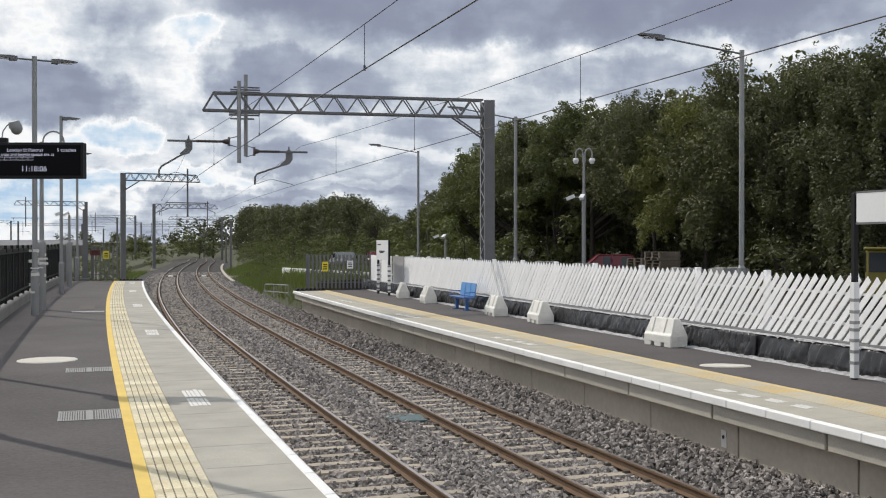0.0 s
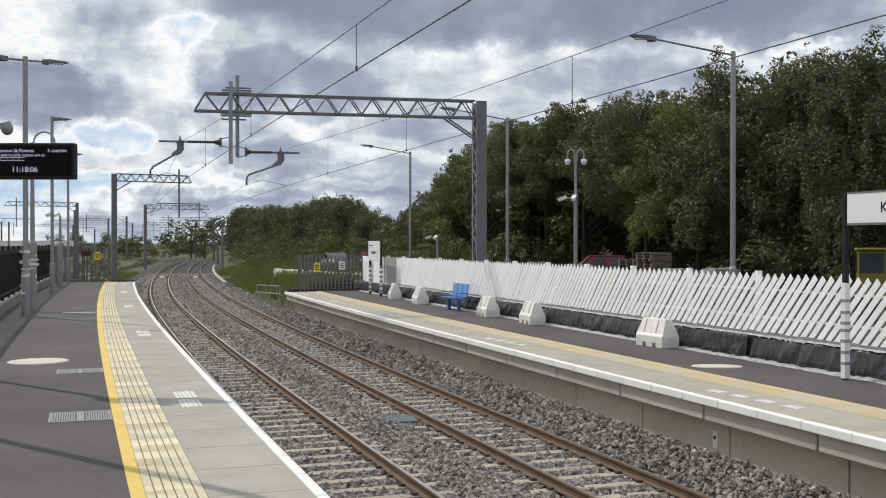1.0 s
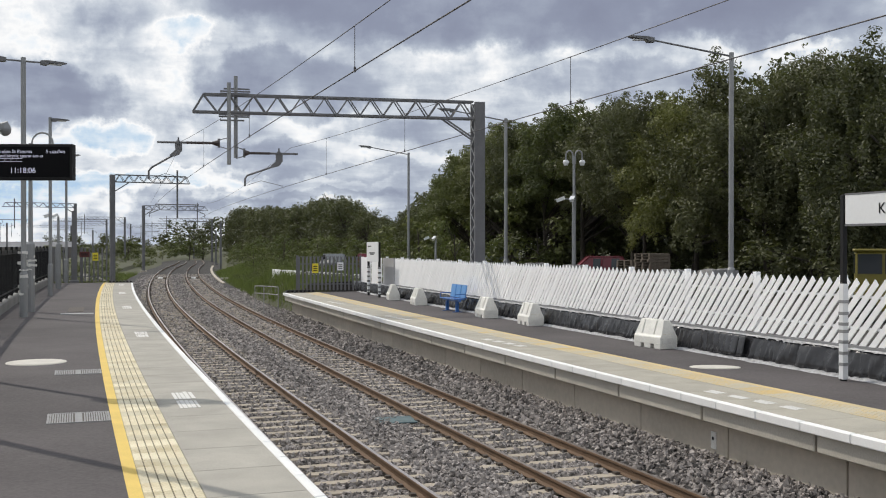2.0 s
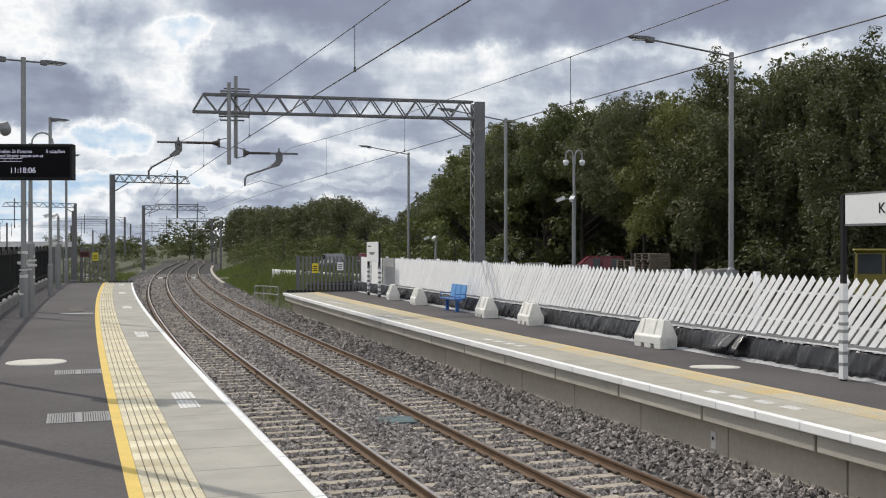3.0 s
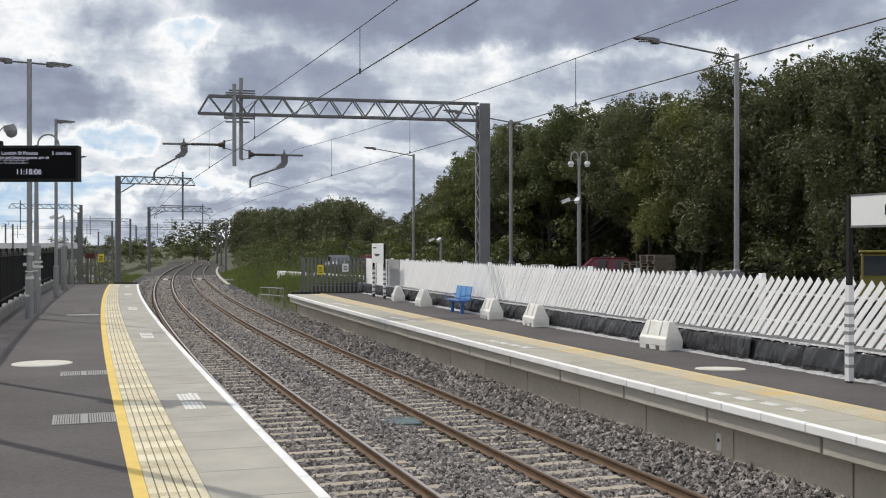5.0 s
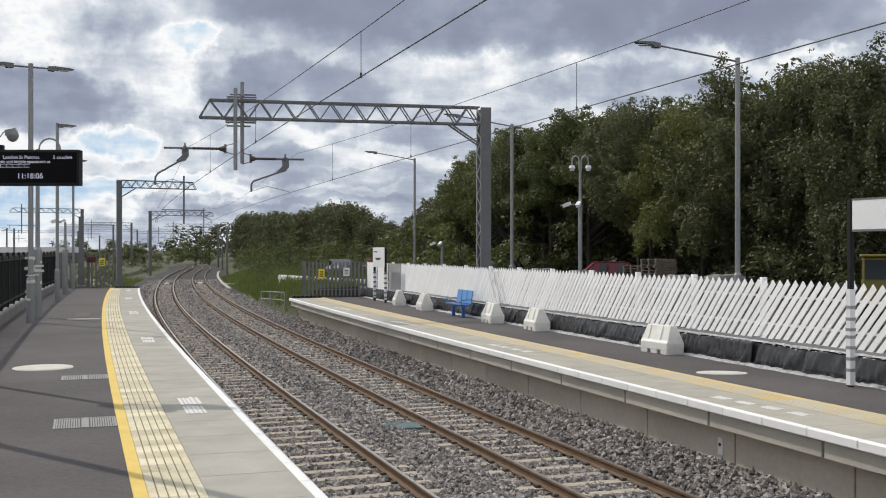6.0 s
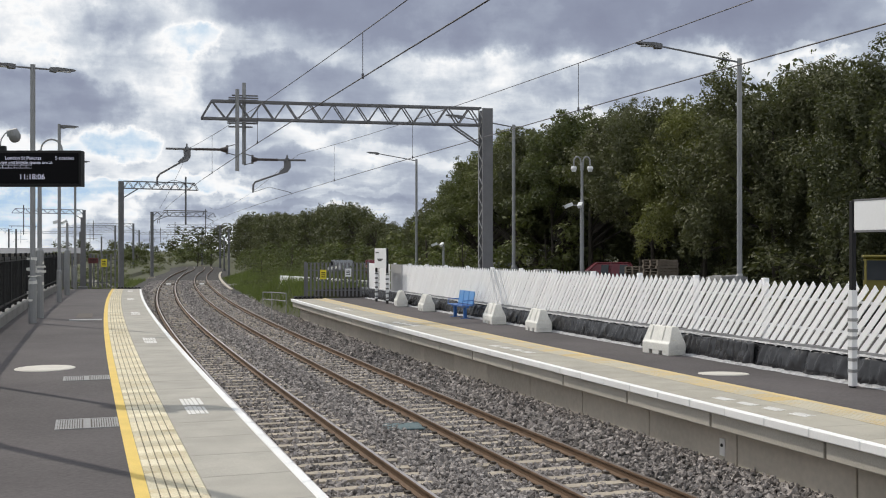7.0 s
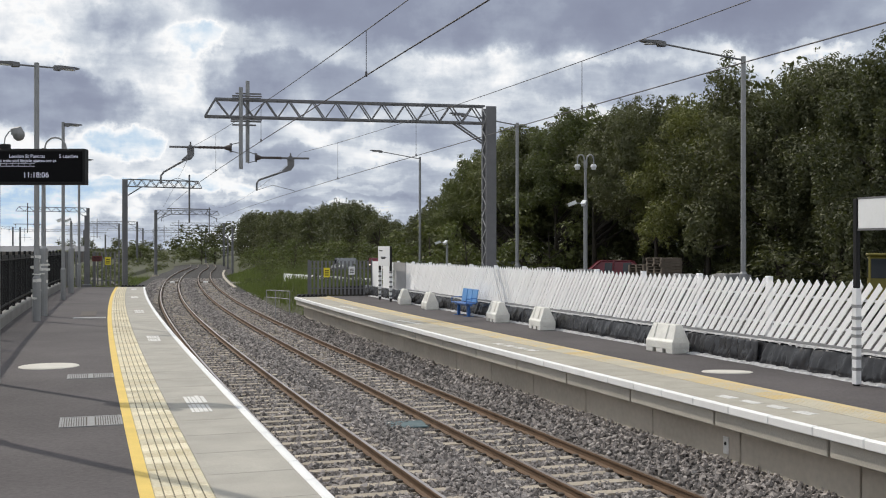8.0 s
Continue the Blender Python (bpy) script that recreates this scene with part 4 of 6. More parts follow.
def lamp_head(bm, x0, x1, z, tilt=0.0):
    """Flat tapering lantern from x0 (arm side) to x1."""
    d = 1 if x1 > x0 else -1
    L = abs(x1 - x0)
    prof = [(0, -0.09, 0.05, 0.10), (0.25 * L, -0.10, 0.06, 0.15), (0.3 * L, -0.04, 0.06, 0.15), (0.85 * L, -0.02, 0.04, 0.13), (L, 0.0, 0.02, 0.06)]
    rings = []
    for x, lo, hi, w in prof:
        zz = z + tilt * x
        rings.append([bm.verts.new((x0 + d * x, sy * w, zz + zz2)) for sy, zz2 in ((-1, lo), (1, lo), (1, hi), (-1, hi))])
    for a, b in zip(rings, rings[1:]):
        for k in range(4):
            bm.faces.new((a[k], a[(k + 1) % 4], b[(k + 1) % 4], b[k]))
    bm.faces.new(rings[0])
    bm.faces.new(rings[-1][::-1])


def build_lamp(p, h, heads, turn, arm=0.55, head=0.85, rise=0.0, label="galvanised lamp column with flat lanterns", r=0.075):
    g = tagged(empty("street_lamp", pose(p[0], p[1], p[2], 0, 0, turn)), label, "street lamp", "platform lamps")
    bm = bm_new()
    column_shaft(bm, h, r=r, rb=r * 1.5)
    part("column", bm, M_GALV, g, smooth=False)
    for d in heads:
        bm = bm_new()
        z1 = h - 0.12 + rise
        bar(bm, (0, 0, h - 0.12), (d * arm, 0, z1), 0.032, 0.028, 10)
        a = part("arm", bm, M_GALV_DARK, g)
        bm = bm_new()
        lamp_head(bm, d * arm, d * (arm + head), z1 + 0.02, rise / max(arm, 0.1) * 0.5)
        hd = part("lantern", bm, M_GALV_DARK, g)
        bm = bm_new()
        box(bm, min(d * (arm + 0.3 * head), d * (arm + 0.8 * head)), max(d * (arm + 0.3 * head), d * (arm + 0.8 * head)), -0.09, 0.09, z1 - 0.045 + rise / max(arm, .1) * 0.5 * 0.5 * head, z1 - 0.01 + rise / max(arm, .1) * .5 * .5 * head)
        part("lens", bm, M_LENS, hd)
    return g


def torn_wrap(thing, seed, z0, z1, r):
    """Shreds of pale packing film still taped round a column."""
    rnd = random.Random(seed)
    bm = bm_new()
    z = z0
    while z < z1:
        turns = rnd.uniform(0.5, 1.0) * 2 * math.pi
        a0, h = rnd.uniform(0, 6.3), rnd.uniform(0.04, 0.11)
        last = None
        for i in range(9):
            a = a0 + turns * i / 8
            rr = r + 0.006 + (0.07 * rnd.random() if i > 6 else 0.008 * rnd.random())
            pair = [bm.verts.new((rr * math.cos(a), rr * math.sin(a), z + dz + rnd.uniform(-0.015, 0.015))) for dz in (0, h)]
            if last:
                bm.faces.new((last[0], pair[0], pair[1], last[1]))
            last = pair
        z += h + rnd.uniform(0.05, 0.30)
    ob = part("torn_film", bm, M_WORN_WHITE, thing, "torn pale packing film round the column")
    ob.modifiers.new("thick", "SOLIDIFY").thickness = 0.003


lamp_near = build_lamp((-1.28, 37.96, PZ), 8.72, (-1, 1), 12, r=0.09)
build_lamp((-0.62, 53.57, PZ), 8.52, (1,), 14, arm=0.05, r=0.08)
build_lamp((0.13, 70.3, PZ), 8.2, (1,), 14, arm=0.05, r=0.08)
build_lamp((-1.72, 15.6, PZ), 8.7, (-1, 1), 12, r=0.09)
YARD = 1.3
for (x, y), h in (((20.1, 28.5), 8.4), ((20.6, 47.9), 8.5), ((22.05, 68.0), 8.5)):
    build_lamp((x, y, YARD), h, (-1,), -14, arm=2.55, head=0.85, rise=0.46, label="tall grey lamp column with one long arm in the yard", r=0.085)


def build_cctv(p, base_h, h, swans, turn, label, cams=True, R=0.15, dome=0.14, rb=0.15):
    g = tagged(empty("camera_column", pose(p[0], p[1], p[2], 0, 0, turn)), label, "camera column", "camera columns")
    bm = bm_new()
    bar(bm, (0, 0, 0), (0, 0, base_h), rb, rb, 14)
    bar(bm, (0, 0, base_h), (0, 0, base_h + 0.1), rb, min(rb * 0.7, 0.085), 14)
    bar(bm, (0, 0, base_h + 0.1), (0, 0, h), min(rb * 0.7, 0.085), 0.06, 12)
    part("column", bm, M_GALV, g)
    for d in swans:
        bm = bm_new()
        pts = [(d * 0.05, 0, h - 0.35)]
        for i in range(11):
            a = math.pi * (1 - i / 10)
            pts.append((d * (0.05 + R + R * math.cos(a)), 0, h + max(R, 0.24) * math.sin(a)))
        pts.append((d * (0.05 + 2 * R), 0, h - 0.2))
        tube_path(bm, pts, 0.032)
        neck = part("swan_neck", bm, M_GALV, g)
        bm = bm_new()
        X = d * (0.05 + 2 * R)
        bar(bm, (X, 0, h - 0.27), (X, 0, h - 0.17), dome, dome * 0.7, 16)
        bar(bm, (X, 0, h - 0.40), (X, 0, h - 0.27), dome * 0.6, dome * 0.92, 16)
        part("dome_camera", bm, M_SIGN, neck, "white dome camera")
    if cams:
        for k, (dx, dy, yaw_) in enumerate(((-0.45, 0.0, 0), (0.0, -0.2, 70))):
            zc = h - 1.95 if swans else h - 0.05
            bm = bm_new()
            strut(bm, (0, 0, zc + 0.1), (dx, dy, zc + 0.12), 0.05)
            br = part("bracket", bm, M_GALV, g)
            bm = bm_new()
            box(bm, -0.22, 0.16, -0.08, 0.08, -0.07, 0.07, 0.02)
            box(bm, -0.27, 0.17, -0.09, 0.09, 0.07, 0.085)
            part("box_camera", bm, M_SIGN, br, "white box camera", m=pose(dx - 0.1, dy, zc + 0.1, 0, -22, yaw_))
    return g


build_cctv((20.6, 40.5, YARD), 4.35, 6.05, (-1, 1), -19, "grey camera column with two swan-neck domes", rb=0.088)
cctv_near = build_cctv((-1.14, 40.75, PZ), 2.45, 6.1, (1,), -19, "grey camera column with a swan neck on the platform", cams=False, R=0.38)
torn_wrap(lamp_near, 4, 0.75, 2.3, 0.135)
torn_wrap(cctv_near, 8, 1.0, 2.2, 0.15)
build_cctv((-0.3, 61.67, PZ), 2.45, 4.0, (), -19, "short grey camera column on the platform")
build_cctv((22.0, 62.3, YARD), 1.2, 2.6, (), -19, "short grey camera column in the yard")


def build_display():
    """Departure display on a post that stands just left of the view."""
    g = tagged(empty("departure_display", pose(-1.55, 20.43, PZ - 0.045, 0, 0, -19.3)), "black departure display with pale dot-matrix text on a post", "departure display")
    bm = bm_new()
    bar(bm, (0.12, 0.16, 0), (0.12, 0.16, 4.3), 0.08, 0.08, 14)
    part("post", bm, M_GALV, g)
    bm = bm_new()
    box(bm, 0.05, 1.82, -0.10, 0.10, 3.63, 4.27, 0.012)
    case = part("housing", bm, M_BLACK, g)
    bm = bm_new()
    box(bm, 0.09, 1.78, -0.108, -0.1, 3.68, 4.22)
    part("screen", bm, M_SCREEN, case)
    up = Euler((radians(90), 0, 0)).to_matrix().to_4x4()
    for text, x, z, size in (("London St Pancras", 0.47, 4.105, 0.086), ("5 coaches", 1.36, 4.105, 0.086), ("on the train and bicycle spaces are at", 0.14, 4.03, 0.078), ("11:18:06", 0.72, 3.755, 0.135)):
        words(text, size, M_LED, "led_text", case, Matrix.Translation((x, -0.110, z)) @ up, 0.001)
    for i in range(6):
        bm = bm_new()
        x = 0.32 + 0.105 * i
        for x0, x1, z0, z1 in ((x, x + 0.099, 4.005, 4.012), (x, x + 0.099, 3.952, 3.958), (x, x + 0.006, 3.958, 4.005)):
            box(bm, x0, x1, -0.112, -0.109, z0, z1)
        part("coach_symbol", bm, M_LED, case, "small lit coach outline")
    bm = bm_new()
    for y in (0.0,):
        box(bm, 0.28, 0.44, -0.06, 0.06, 4.27, 4.36, 0.01)
    part("bracket", bm, M_BLACK, g)
    bm = bm_new()
    pts = [(0.34, 0, 4.34), (0.36, 0, 4.48), (0.43, 0, 4.58), (0.52, 0, 4.63)]
    tube_path(bm, pts, 0.012)
    arm = part("gooseneck", bm, M_GALV, g)
    bm = bm_new()
    bmesh.ops.create_uvsphere(bm, u_segments=18, v_segments=10, radius=0.105, matrix=pose(0.60, 0, 4.53) @ Matrix.Diagonal((1, 1, 1.1, 1)))
    bar(bm, (0.59, -0.02, 4.55), (0.57, -0.05, 4.65), 0.115, 0.09, 18)
    # grey steel colour stands in for the shade on the speaker's near side
    part("round_speaker", bm, M_GALV, arm, "round loudspeaker, coloured grey for its shaded side", smooth=False)


build_display()


# ---- overhead line ----
def truss(bm, p, q, depth, width, n, w=0.07):
    """Box truss: two chords above, two below, zigzag in both side faces. p, q: lower ends."""
    p, q = Vector(p), Vector(q)
    d = (q - p).normalized()
    side = Vector((-d.y, d.x, 0)) * (width / 2)
    up = Vector((0, 0, depth))
    L = (q - p).length
    cut = min(0.38, L * 0.05)
    for sd in (side, -side):
        strut(bm, p + sd, q + sd, w)
        strut(bm, p + sd + up, q + sd + up - d * cut, w)
        step = L / n
        for i in range(n):
            a = p + d * (i * step) + sd
            m_ = p + d * ((i + 0.5) * step) + sd + up
            b = p + d * ((i + 1) * step) + sd
            if i == n - 1:
                m_ = q - d * cut + sd + up
            strut(bm, a, m_, w * 0.62)
            strut(bm, m_, b, w * 0.62)
    for i in range(n + 1):
        a = p + d * (i * L / n)
        strut(bm, a + side, a - side, w * 0.6)
        if i < n:
            strut(bm, a + up + side, a + up - side, w * 0.6)
    return bm


def build_gantry(base, end, base_z, low, depth, laced, label, drops=(), n=11, width=0.42, mast_w=0.56, mat_=None):
    mat_ = mat_ or M_GALV_DARK
    bx, by = base
    g = tagged(empty("line_gantry", pose(bx, by, base_z)), label, "overhead line gantry", "overhead line gantries")
    d = Vector((end[0] - bx, end[1] - by, 0))
    L = d.length
    d.normalize()
    sd = Vector((-d.y, d.x, 0))
    top = low + depth - base_z
    bm = bm_new()
    h = mast_w / 2
    rot = Matrix((( d.x, -d.y, 0), (d.y, d.x, 0), (0, 0, 1)))
    if laced:
        # two upright channels back to back, zigzag lacing in the faces between them
        lace = bm_new()
        x0, x1, y0, y1 = -0.19, 0.22, -0.55, 0.25
        box(bm, x0, x1, y1 - 0.018, y1, 0, top, 0.004)
        box(bm, x0, x1, y0, y0 + 0.018, 0, top, 0.004)
        for x in (x0, x1 - 0.018):
            box(bm, x, x + 0.018, y1 - 0.11, y1 - 0.02, 0, top)
            box(lace, x, x + 0.018, y0 + 0.02, y0 + 0.11, 0, top)
        z, flip = 0.0, 1
        while z < top - 0.3:
            for x in (x0 + 0.01, x1 - 0.01):
                ya, yb = (y0 + 0.06, y1 - 0.06) if flip > 0 else (y1 - 0.06, y0 + 0.06)
                strut(lace, (x, ya, z), (x, yb, z + 0.44), 0.012, 0.06)
            z += 0.44
            flip = -flip
        lace.transform(rot.to_4x4())
        bm.transform(rot.to_4x4())
        # lacing pale; the channels get darker steel to paint their shaded faces
        part("lacing", lace, M_GALV, g, "pale zigzag lacing bars")
    else:
        box(bm, -h, h, -0.14, 0.14, 0, top, 0.01)
        bm.transform(rot.to_4x4())
    part("mast", bm, M_GALV_DARK, g)
    bm = bm_new()
    truss(bm, d * h + Vector((0, 0, low - base_z)), d * L + Vector((0, 0, low - base_z)), depth, width, n)
    part("boom", bm, M_GALV_DARK, g)
    bm = bm_new()
    for q in (-1, 1):
        o = sd * (q * width / 2)
        strut(bm, d * (h + 0.0) + o + Vector((0, 0, low - base_z - 0.78)), d * (h + 1.2) + o + Vector((0, 0, low - base_z)), 0.06)
    part("knee_brace", bm, M_GALV_DARK, g)
    bm = bm_new()
    box(bm, -0.45, 0.45, -0.45, 0.45, -0.25, 0.12, 0.02)
    part("footing", bm, M_CONC, g)
    for t, z0, z1 in drops:
        bm = bm_new()
        bar(bm, d * t + Vector((0, 0, z0 - base_z)), d * t + Vector((0, 0, z1 - base_z)), 0.07, seg=10)
        part("drop_tube", bm, M_GALV_DARK, g)
    return g, d, sd


gantry, GD, GS = build_gantry((15.5, 38.75), (4.545, 40.2), 1.3, 8.53, 0.66, True, "grey steel lattice gantry arm over both tracks", drops=(), n=12)


def build_registration(g, base_z):
    """Drop tubes, clamps, insulators and the bent arms that hold the wires."""
    def P(t, z, k=0.0):
        return GD * t + GS * k + Vector((0, 0, z - base_z))
    for t, z0, z1, k in ((9.73, 6.55, 9.62, 0.30), (9.47, 6.85, 9.96, -0.30)):
        bm = bm_new()
        bar(bm, P(t, z0, k), P(t, z1, k), 0.075, seg=12)
        part("drop_tube", bm, M_GALV, g)
    for z, a, b in ((9.48, 9.92, 8.95), (9.30, 10.05, 8.95), (8.42, 10.1, 8.95), (8.28, 10.05, 9.15)):
        bm = bm_new()
        for k in ((-0.34, 0.26) if 8.4 < z < 9.4 else (-0.34,)):
            strut(bm, P(a, z, k), P(b, z, k), 0.09, 0.05)
        part("clamp", bm, M_GALV_DARK, g)
    for ins_a, ins_b, tip_rail, pts, tube_t, zz in (
            (10.1, 11.3, 12.35, [(11.58, 7.32), (11.58, 6.92), (11.42, 6.85), (12.55, 6.42), (12.65, 6.28), (12.66, 5.98)], 9.73, 7.37),
            (9.16, 8.2, 7.15, [(7.86, 6.98), (7.86, 6.62), (8.0, 6.56), (9.05, 6.17), (9.13, 6.05), (9.14, 5.76)], 9.47, 7.02)):
        bm = bm_new()
        sgn = 1 if ins_b > ins_a else -1
        n = 9
        for i in range(n):
            t = ins_a + (ins_b - ins_a) * (i + 0.5) / n
            bar(bm, P(t - 0.02, zz), P(t + 0.02, zz), 0.058, 0.052, 10)
        bar(bm, P(ins_a, zz), P(ins_b, zz), 0.045, seg=10)
        bar(bm, P(ins_a, zz), P(ins_a + (ins_b - ins_a) * 0.2, zz), 0.13, 0.06, 12)
        part("insulator", bm, M_INSUL, g)
        bm = bm_new()
        bar(bm, P(ins_b, zz), P(tip_rail, zz), 0.04, seg=8)
        strut(bm, P(tube_t, zz + 0.22), P(ins_a, zz + 0.12), 0.03)
        strut(bm, P(tube_t, zz - 0.22), P(ins_a, zz - 0.12), 0.03)
        strut(bm, P(ins_a, zz - 0.17), P(ins_a, zz + 0.17), 0.08, 0.08)
        part("support_tube", bm, M_GALV_DARK, g)
        bm = bm_new()
        t0 = pts[0][0]
        tube_path(bm, [P(t0 + 0.22, zz - 0.50)] + [P(t, z) for t, z in pts[3:]], 0.037)
        arm = part("registration_arm", bm, M_GALV_DARK, g)
        # curved hanger plate under the tube, its clamp bolt above
        bm = bm_new()
        shape = ((-0.14, -0.02), (0.13, -0.02), (0.11, -0.28), (0.32, -0.47), (0.28, -0.56), (-0.02, -0.47), (-0.14, -0.30))
        a = [bm.verts.new(P(t0 + x, zz + z, 0.03)) for x, z in shape]
        b = [bm.verts.new(P(t0 + x, zz + z, -0.03)) for x, z in shape]
        bm.faces.new(a)
        bm.faces.new(b[::-1])
        for i in range(len(shape)):
            bm.faces.new((a[i], a[(i + 1) % len(shape)], b[(i + 1) % len(shape)], b[i]))
        bar(bm, P(t0, zz - 0.06), P(t0, zz + 0.07), 0.07, seg=10)
        bar(bm, P(t0, zz + 0.07), P(t0, zz + 0.20), 0.035, 0.025, 8)
        part("hanger_bracket", bm, M_GALV_DARK, arm)
        # light steadying rod that reaches back to the contact wire
        bm = bm_new()
        t1, z1 = pts[-1]
        tube_path(bm, [P(t1, z1 + 0.04), P(t1 - 0.12, z1 + 0.05), P(t1 - 0.6, z1 + 0.22), P(t1 - 1.42, z1 + 0.02), P(t1 - 1.44, z1 - 0.06)], 0.011, 6)
        part("steady_arm", bm, M_GALV_DARK, arm)


build_registration(gantry, 1.3)

FAR_GANTRIES = (((3.8, 91.9), (10.2, 93.0), 9.4, "second grey gantry arm beyond the platform end"),
                ((11.0, 160.4), (20.5, 162.5), 9.3, "distant grey gantry arm over the curve"),
                ((1.5, 158.4), (-8.0, 157.0), 9.4, "distant gantry arm over the sidings"),
                ((12.2, 234.1), (2.5, 234.0), 9.4, "far gantry arm among the sidings"),
                ((9.5, 262.0), (-3.5, 262.0), 9.6, "far gantry arm among the sidings"),
                ((30.4, 233.0), (19.0, 233.5), 9.2, "far gantry arm over the running lines"),
                ((33.0, 290.0), (20.0, 290.0), 9.2, "far gantry arm over the running lines"),
                ((17.8, 311.0), (2.0, 311.0), 9.4, "far gantry arm among the sidings"),
                ((-22.0, 210.0), (-36.0, 208.0), 9.4, "far gantry arm among the sidings"),
                ((-16.0, 300.0), (-34.0, 300.0), 9.4, "far gantry arm among the sidings"),
                ((2.0, 340.0), (-18.0, 340.0), 9.4, "far gantry arm among the sidings"),
                ((-30.0, 262.0), (-48.0, 260.0), 9.4, "far gantry arm among the sidings"),
                ((38.0, 345.0), (20.0, 345.0), 9.4, "far gantry arm over the running lines"))
for b, e, top, lab in FAR_GANTRIES:
    g, d, sd = build_gantry(b, e, -0.4, top - 0.6, 0.6, False, lab, n=8, mast_w=0.42)
    L = (Vector(e) - Vector(b)).length
    bm = bm_new()
    t = L * 0.84
    bar(bm, d * t + Vector((0, 0, 6.2)), d * t + Vector((0, 0, top + 0.95)), 0.075, seg=8)
    part("drop_tube", bm, M_GALV_DARK, g)
    for k in (-1, 1):
        bm = bm_new()
        bar(bm, d * t + Vector((0, 0, 7.4)), d * (t + k * 1.9) + Vector((0, 0, 7.4)), 0.045, seg=6)
        tube_path(bm, [d * (t + k * 1.6) + Vector((0, 0, 7.4)), d * (t + k * 1.5) + Vector((0, 0, 6.95)), d * (t + k * 2.4) + Vector((0, 0, 6.6)), d * (t + k * 2.4) + Vector((0, 0, 6.3))], 0.035, 6)
        part("registration_arm", bm, M_GALV_DARK, g)
# bare masts along the far curve
for x, y, h in ((21.0, 151.6, 7.0), (27.5, 205.0, 6.5), (-9.0, 190.0, 7.5), (5.0, 205.0, 6.5), (-14.0, 175.0, 7.0), (0.6, 71.6, 4.6)):
    bm = bm_new()
    box(bm, -0.14, 0.14, -0.14, 0.14, 0, h, 0.01)
    box(bm, -0.3, 0.3, -0.3, 0.3, -0.2, 0.15, 0.02)
    ob = new("line_mast", finish("line_mast", bm, M_GALV_DARK))
    ob.matrix_basis = pose(x, y, -0.3 if y > 100 else PZ)
    tagged(ob, "plain grey steel overhead line mast", "line mast", "line masts")


def wire(name, pts, r, label):
    bm = bm_new()
    tube_path(bm, pts, r, 6)
    ob = new(name, finish(name, bm, M_WIRE))
    return tagged(ob, label, "overhead wire", "overhead wires")


def contact(o, z, s0, s1):
    return [at(s, o, z) for s in np.linspace(s0, s1, 30)]


def hang(o, s):
    """Height of the upper wire before the gantry, by track."""
    return 6.40 + 0.0008 * (s - 5) ** 2 if o < 0 else 6.57 + 0.00068 * (s - 8) ** 2


NEAR_O, FAR_O = -1.32, 2.79
for o, z, lab in ((NEAR_O, 5.86, "first"), (FAR_O, 5.84, "second")):
    wire("contact_wire", contact(o, z, -14, 92), 0.0085, "thin dark contact wire over the " + lab + " track")
    wire("messenger_wire", [at(s, o, hang(o, s)) for s in np.linspace(-14, 40, 40)] + [at(s, o, 6.4 + 0.9 * ((s - 66) / 26) ** 2) for s in np.linspace(42, 92, 26)], 0.0065, "thin upper catenary wire over the " + lab + " track")
for o, ss, cz in ((NEAR_O, (4.2, 13.5, 22.5, 31.5), 5.86), (FAR_O, (6.2, 15.4, 24.6, 33.5), 5.84)):
    for s in ss:
        bm = bm_new()
        bar(bm, at(s, o, cz), at(s, o, hang(o, s)), 0.005, seg=6)
        bar(bm, at(s, o, cz - 0.02), at(s, o, cz + 0.05), 0.016, seg=6)
        ob = new("dropper", finish("dropper", bm, M_WIRE))
        tagged(ob, "thin vertical dropper wire between two line wires", "dropper wire", "dropper wires")


# ---- black fence and palisade at the end of the first platform ----
def build_black_fence():
    f = tagged(empty("metal_fence"), "tall black steel fence on a concrete kerb", "metal fence")
    sweep("kerb", [(-7.75, PZ - 0.2), (-7.75, PZ + 0.36), (-7.47, PZ + 0.36), (-7.44, PZ + 0.32), (-7.44, PZ - 0.2)], -15, 71, 1.0, M_KERB_SHADED, f)
    for z in (0.55, 2.05):
        sweep("fence_rail", [(-7.64, PZ + z), (-7.64, PZ + z + 0.06), (-7.56, PZ + z + 0.06), (-7.56, PZ + z)], -15, 71, 1.0, M_BLACK, f)
    sweep("top_board", [(-7.62, PZ + 2.12), (-7.62, PZ + 2.22), (-7.58, PZ + 2.22), (-7.58, PZ + 2.12)], -15, 71, 1.0, M_BLACK, f)
    bm = bm_new()
    box(bm, -0.05, 0.05, -0.05, 0.05, 0.36, 2.35, 0.006)
    me = finish("fence_post", bm, M_BLACK)
    pieces("fence_post", me, [spot(-14 + 2.5 * i, -7.6, PZ) for i in range(34)], f)
    bm = bm_new()
    box(bm, -0.011, 0.011, -0.011, 0.011, 0.42, 2.12)
    me = finish("bar", bm, M_BLACK)
    pieces("bar", me, [spot(32.0 + 0.13 * i, -7.6, PZ) for i in range(298)], f)
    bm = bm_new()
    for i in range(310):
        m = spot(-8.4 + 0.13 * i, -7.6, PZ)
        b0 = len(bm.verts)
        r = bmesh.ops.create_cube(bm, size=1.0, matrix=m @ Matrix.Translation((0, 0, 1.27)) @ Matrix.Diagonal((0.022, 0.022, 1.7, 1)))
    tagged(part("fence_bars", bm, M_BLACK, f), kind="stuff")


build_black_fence()


